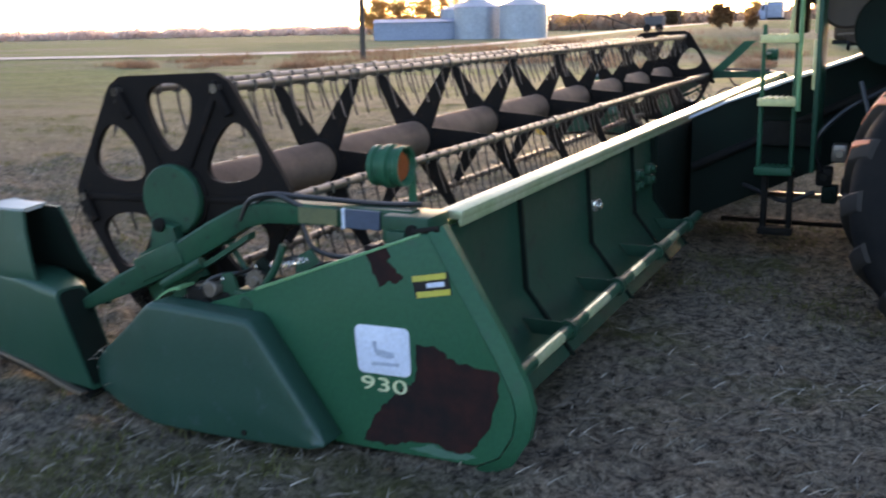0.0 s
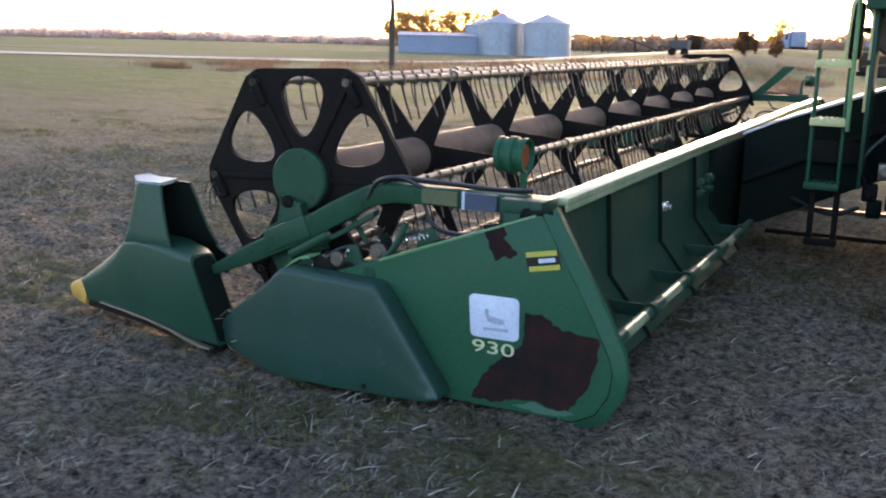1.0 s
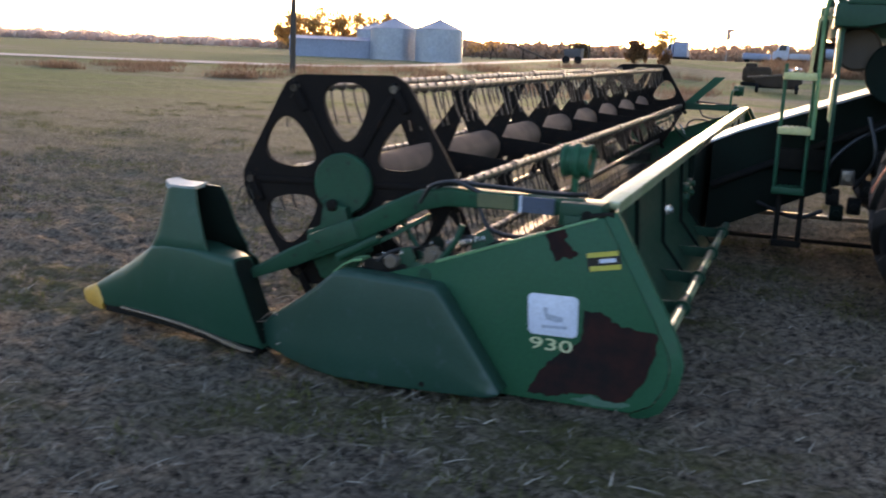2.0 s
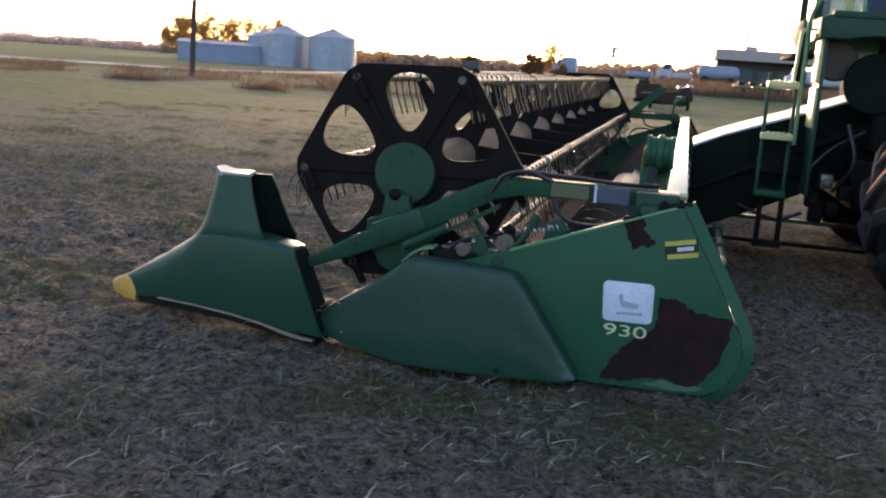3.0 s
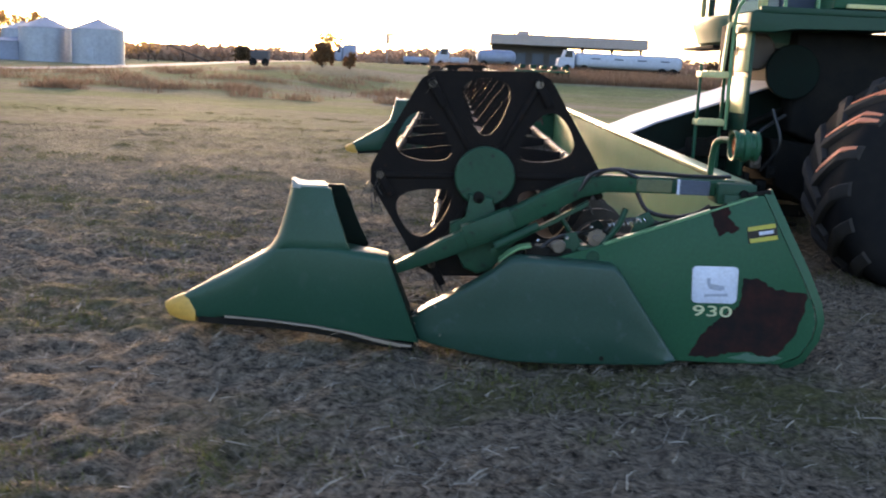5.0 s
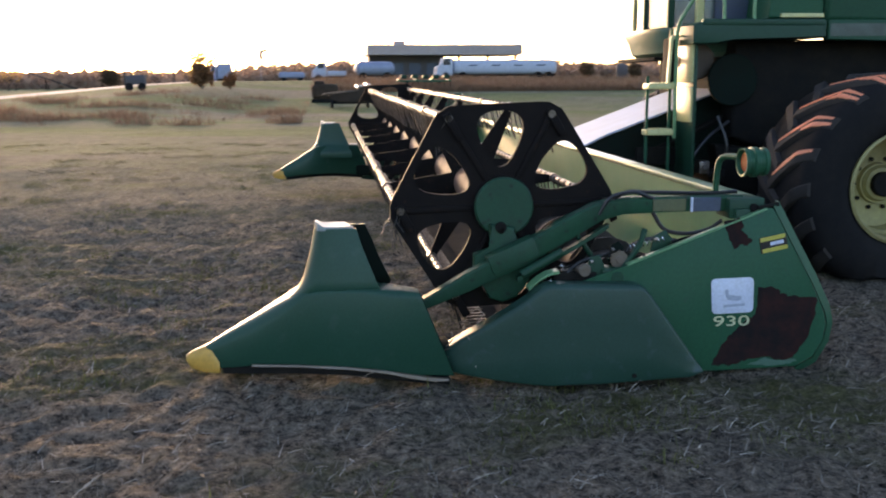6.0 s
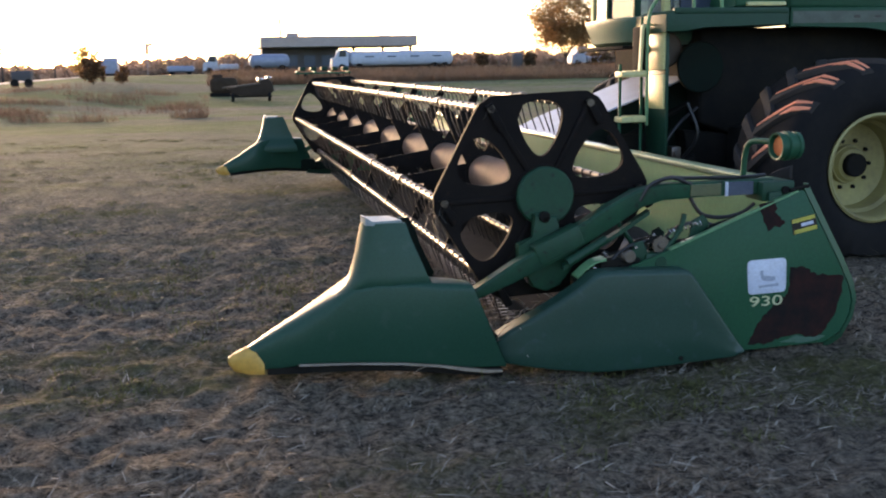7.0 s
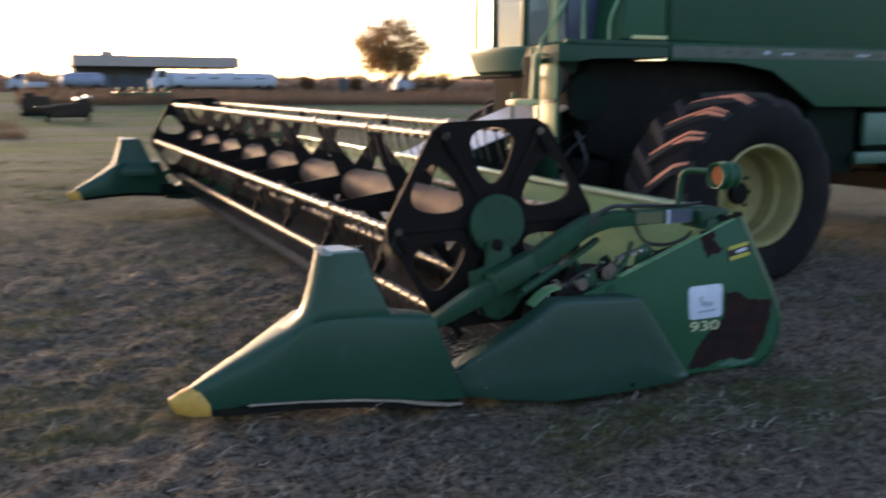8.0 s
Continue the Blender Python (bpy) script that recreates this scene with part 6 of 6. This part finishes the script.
tk = vehicle("tanker_truck", "long white tanker truck parked on the yard", 9.0, 21.4, 95, 1.72, 0.55, 1.98, TRUCKWHITE, (-5.2, -3.5, 4.2, 5.3), 1.8, 0.5)
for i in range(4):
    bm = bmesh.new()
    box(bm, -2.9 + i * 2.3, -2.0 + i * 2.3, -1.212, -1.198, 1.35, 1.48, 0.0)
    part("tank_mark", bm, BLUE, tk, soft=False)
vehicle("tank_trailer", "grey-blue tank trailer on the yard", 1.0, 4.9, 95, 1.70, 0.5, 1.85, SHEDMETAL, (-1.2, 1.2), 0.0, 0.6)
vehicle("pickup_truck", "pale pickup truck on the yard", -3.6, 0.6, 118, 1.75, 0.5, 1.15, TRUCKWHITE, (-1.3, 1.2), 1.9, 0.15)
vehicle("parked_car", "pale car at the field edge", -9.0, -5.0, 150, 1.8, 0.35, 1.3, SHEDMETAL, (-1.3, 1.2), 0.0, 0.3, "car")
vehicle("delivery_truck", "grey box truck parked by the trees", -16.4, -13.4, 120, 1.4, 0.6, 2.5, SHEDMETAL, (-1.2, 1.2), 1.4, 0.1)
vehicle("pickup_truck", "white pickup truck under the trees", 36.0, 40.0, 100, 1.75, 0.5, 1.2, TRUCKWHITE, (-1.3, 1.2), 1.8, 0.15)

# old brown implement and a green one standing in the field
wagon = thing("farm_cart", "old brown two-wheeled farm cart with a long plank", "farm cart", pose(-0.65, 52, rise(-0.65, 52) + 0.02))
bm = bmesh.new()
prism(bm, [(-1.05, 0.42), (-1.30, 0.70), (-0.6, 0.82), (0.35, 0.92), (0.55, 1.18), (1.0, 1.24), (1.22, 0.98), (1.28, 0.55), (0.9, 0.30), (0.0, 0.26), (-0.6, 0.34)], -0.5, 0.5, 0.06)
part("bed", bm, OLDBROWN, wagon, "dark brown rusty bed")
bm = bmesh.new()
prism(bm, [(-1.55, 0.74), (-1.52, 0.82), (-0.4, 0.93), (0.55, 1.03), (0.55, 0.95), (-0.4, 0.83)], -0.55, 0.1, 0.015)
part("plank", bm, RUSTY, wagon, "long weathered plank")
for x, z, w in ((0.42, 1.14, 0.42), (0.92, 1.24, 0.30)):
    bm = bmesh.new()
    loft(bm, [[Vector((x + w * u * c, -0.25 + 0.3 * v * c, z + d)) for u, v in ((0, -1), (0.7, -0.8), (1, 0), (0.7, 0.8), (0, 1), (-0.2, 0))] for c, d in ((0.9, 0.0), (1.0, 0.05), (0.7, 0.13))])
    part("lid", bm, STEEL, wagon, "bright worn lid")
for x in (-1.0, 1.02):
    bm = bmesh.new()
    disc(bm, (x, -0.30, 0.27), 0.29, "x", 0.17, 20, 0.04)
    part("wheel", bm, RUBBER, wagon)
bm = bmesh.new()
tube(bm, [(-1.1, -0.30, 0.27), (1.15, -0.30, 0.27)], 0.045, 8)
for x in (-0.85, 0.85):
    box(bm, x - 0.05, x + 0.05, -0.35, -0.25, 0.27, 0.6, 0.01)
part("axle", bm, GRIME, wagon)
tanklet = thing("fuel_tank", "dark brown rusty tank on skids at the field edge", "tank", pose(-2.0, 58, rise(-2.0, 58) - 0.02))
bm = bmesh.new()
box(bm, -0.85, 0.80, -0.6, 0.6, 0.18, 1.15, 0.28, seg=4)
part("shell", bm, HAY, tanklet, "dark rusty shell")
bm = bmesh.new()
box(bm, -0.70, -0.05, -0.4, 0.4, 1.10, 1.34, 0.08)
part("engine_cover", bm, OLDBROWN, tanklet)
for y in (-0.6, 0.6):
    bm = bmesh.new()
    box(bm, -0.9, 0.85, y * 0.75 - 0.05, y * 0.75 + 0.05, 0.0, 0.22, 0.02)
    part("skid", bm, GRIME, tanklet)
barrel = thing("water_tank", "dark grey upright water tank on the yard verge", "tank", pose(25.7, 86, rise(25.7, 86)))
bm = bmesh.new()
loft(bm, [[Vector((q * math.cos(2 * math.pi * k / 24), q * math.sin(2 * math.pi * k / 24), z)) for k in range(24)] for q, z in ((0.52, -0.1), (0.54, 0.1), (0.52, 0.5), (0.55, 0.55), (0.53, 1.2), (0.48, 1.42), (0.2, 1.52))])
part("shell", bm, DARKWALL, barrel)
imp = thing("green_implement", "low green tillage implement standing in the field", "implement", pose(5.4, 70, rise(5.4, 70)))
bm = bmesh.new()
for y in (-0.9, 0.0, 0.9):
    box(bm, -2.0, 2.0, y - 0.06, y + 0.06, 0.62, 0.74, 0.01)
for x in (-1.9, -0.6, 0.6, 1.9):
    box(bm, x - 0.06, x + 0.06, -1.0, 1.0, 0.74, 0.84, 0.01)
part("frame", bm, GREEN, imp)
for i in range(9):
    bm = bmesh.new()
    tube(bm, [(-1.9 + i * 0.475, -0.9, 0.65), (-1.9 + i * 0.475, -1.1, 0.4), (-1.9 + i * 0.475, -0.9, 0.0)], 0.03, 6, 4)
    part("shank", bm, GRIME, imp)
for x in (-1.2, 1.2):
    bm = bmesh.new()
    disc(bm, (x, 0.3, 0.36), 0.36, "x", 0.22, 20, 0.05)
    part("wheel", bm, RUBBER, imp)
for i in range(5):
    bm = bmesh.new()
    box(bm, -1.7 + i * 0.8, -1.25 + i * 0.8, -0.2, 0.5, 0.84, 1.15, 0.06)
    part("seed_box", bm, REARGREEN, imp)
cart = thing("grey_cart", "small pale grey cart beside the road", "cart", pose(-14.6, 64, rise(-14.6, 64)))
bm = bmesh.new()
prism(bm, [(-0.55, 0.45), (-0.65, 1.0), (0.6, 1.05), (0.55, 0.4)], -0.5, 0.5, 0.05)
part("box", bm, DARKWALL, cart)
for x in (-0.6, 0.6):
    bm = bmesh.new()
    disc(bm, (x * 0.7, -0.5, 0.26), 0.27, "y", 0.14, 18, 0.03)
    part("wheel", bm, RUBBER, cart)
bm = bmesh.new()
tube(bm, [(-0.3, 0, 0.95), (-0.35, 0, 1.6)], 0.05, 8)
part("post", bm, GRIME, cart)
aug = thing("grain_auger", "long raised grain auger far across the field", "auger", pose(-55.5, 200, 0.3))
bm = bmesh.new()
tube(bm, [(4.6, 0, 0.1), (-4.6, 0, 3.4)], 0.16, 8)
tube(bm, [(-4.5, 0, 3.4), (-4.6, 0, 2.3)], 0.16, 8)
part("tube", bm, RUSTY, aug)
bm = bmesh.new()
tube(bm, [(-1.2, -0.8, 0), (-1.4, 0, 2.1)], 0.07, 6)
tube(bm, [(-1.2, 0.8, 0), (-1.4, 0, 2.1)], 0.07, 6)
part("legs", bm, GRIME, aug)
sign = thing("tall_sign", "small brown sign board on a thin tall post", "sign", pose(-12.4, 170, rise(-12.4, 170)))
bm = bmesh.new()
tube(bm, [(-0.55, 0, 0), (-0.55, 0, 5.0)], 0.10, 8)
part("post", bm, CONCRETE, sign)
bm = bmesh.new()
prism(bm, [(-0.8, 3.6), (-0.8, 5.4), (0.75, 5.55), (0.75, 5.2), (-0.1, 4.9), (-0.1, 3.6)], -0.12, 0.12, 0.03)
part("board", bm, CONCRETE, sign)
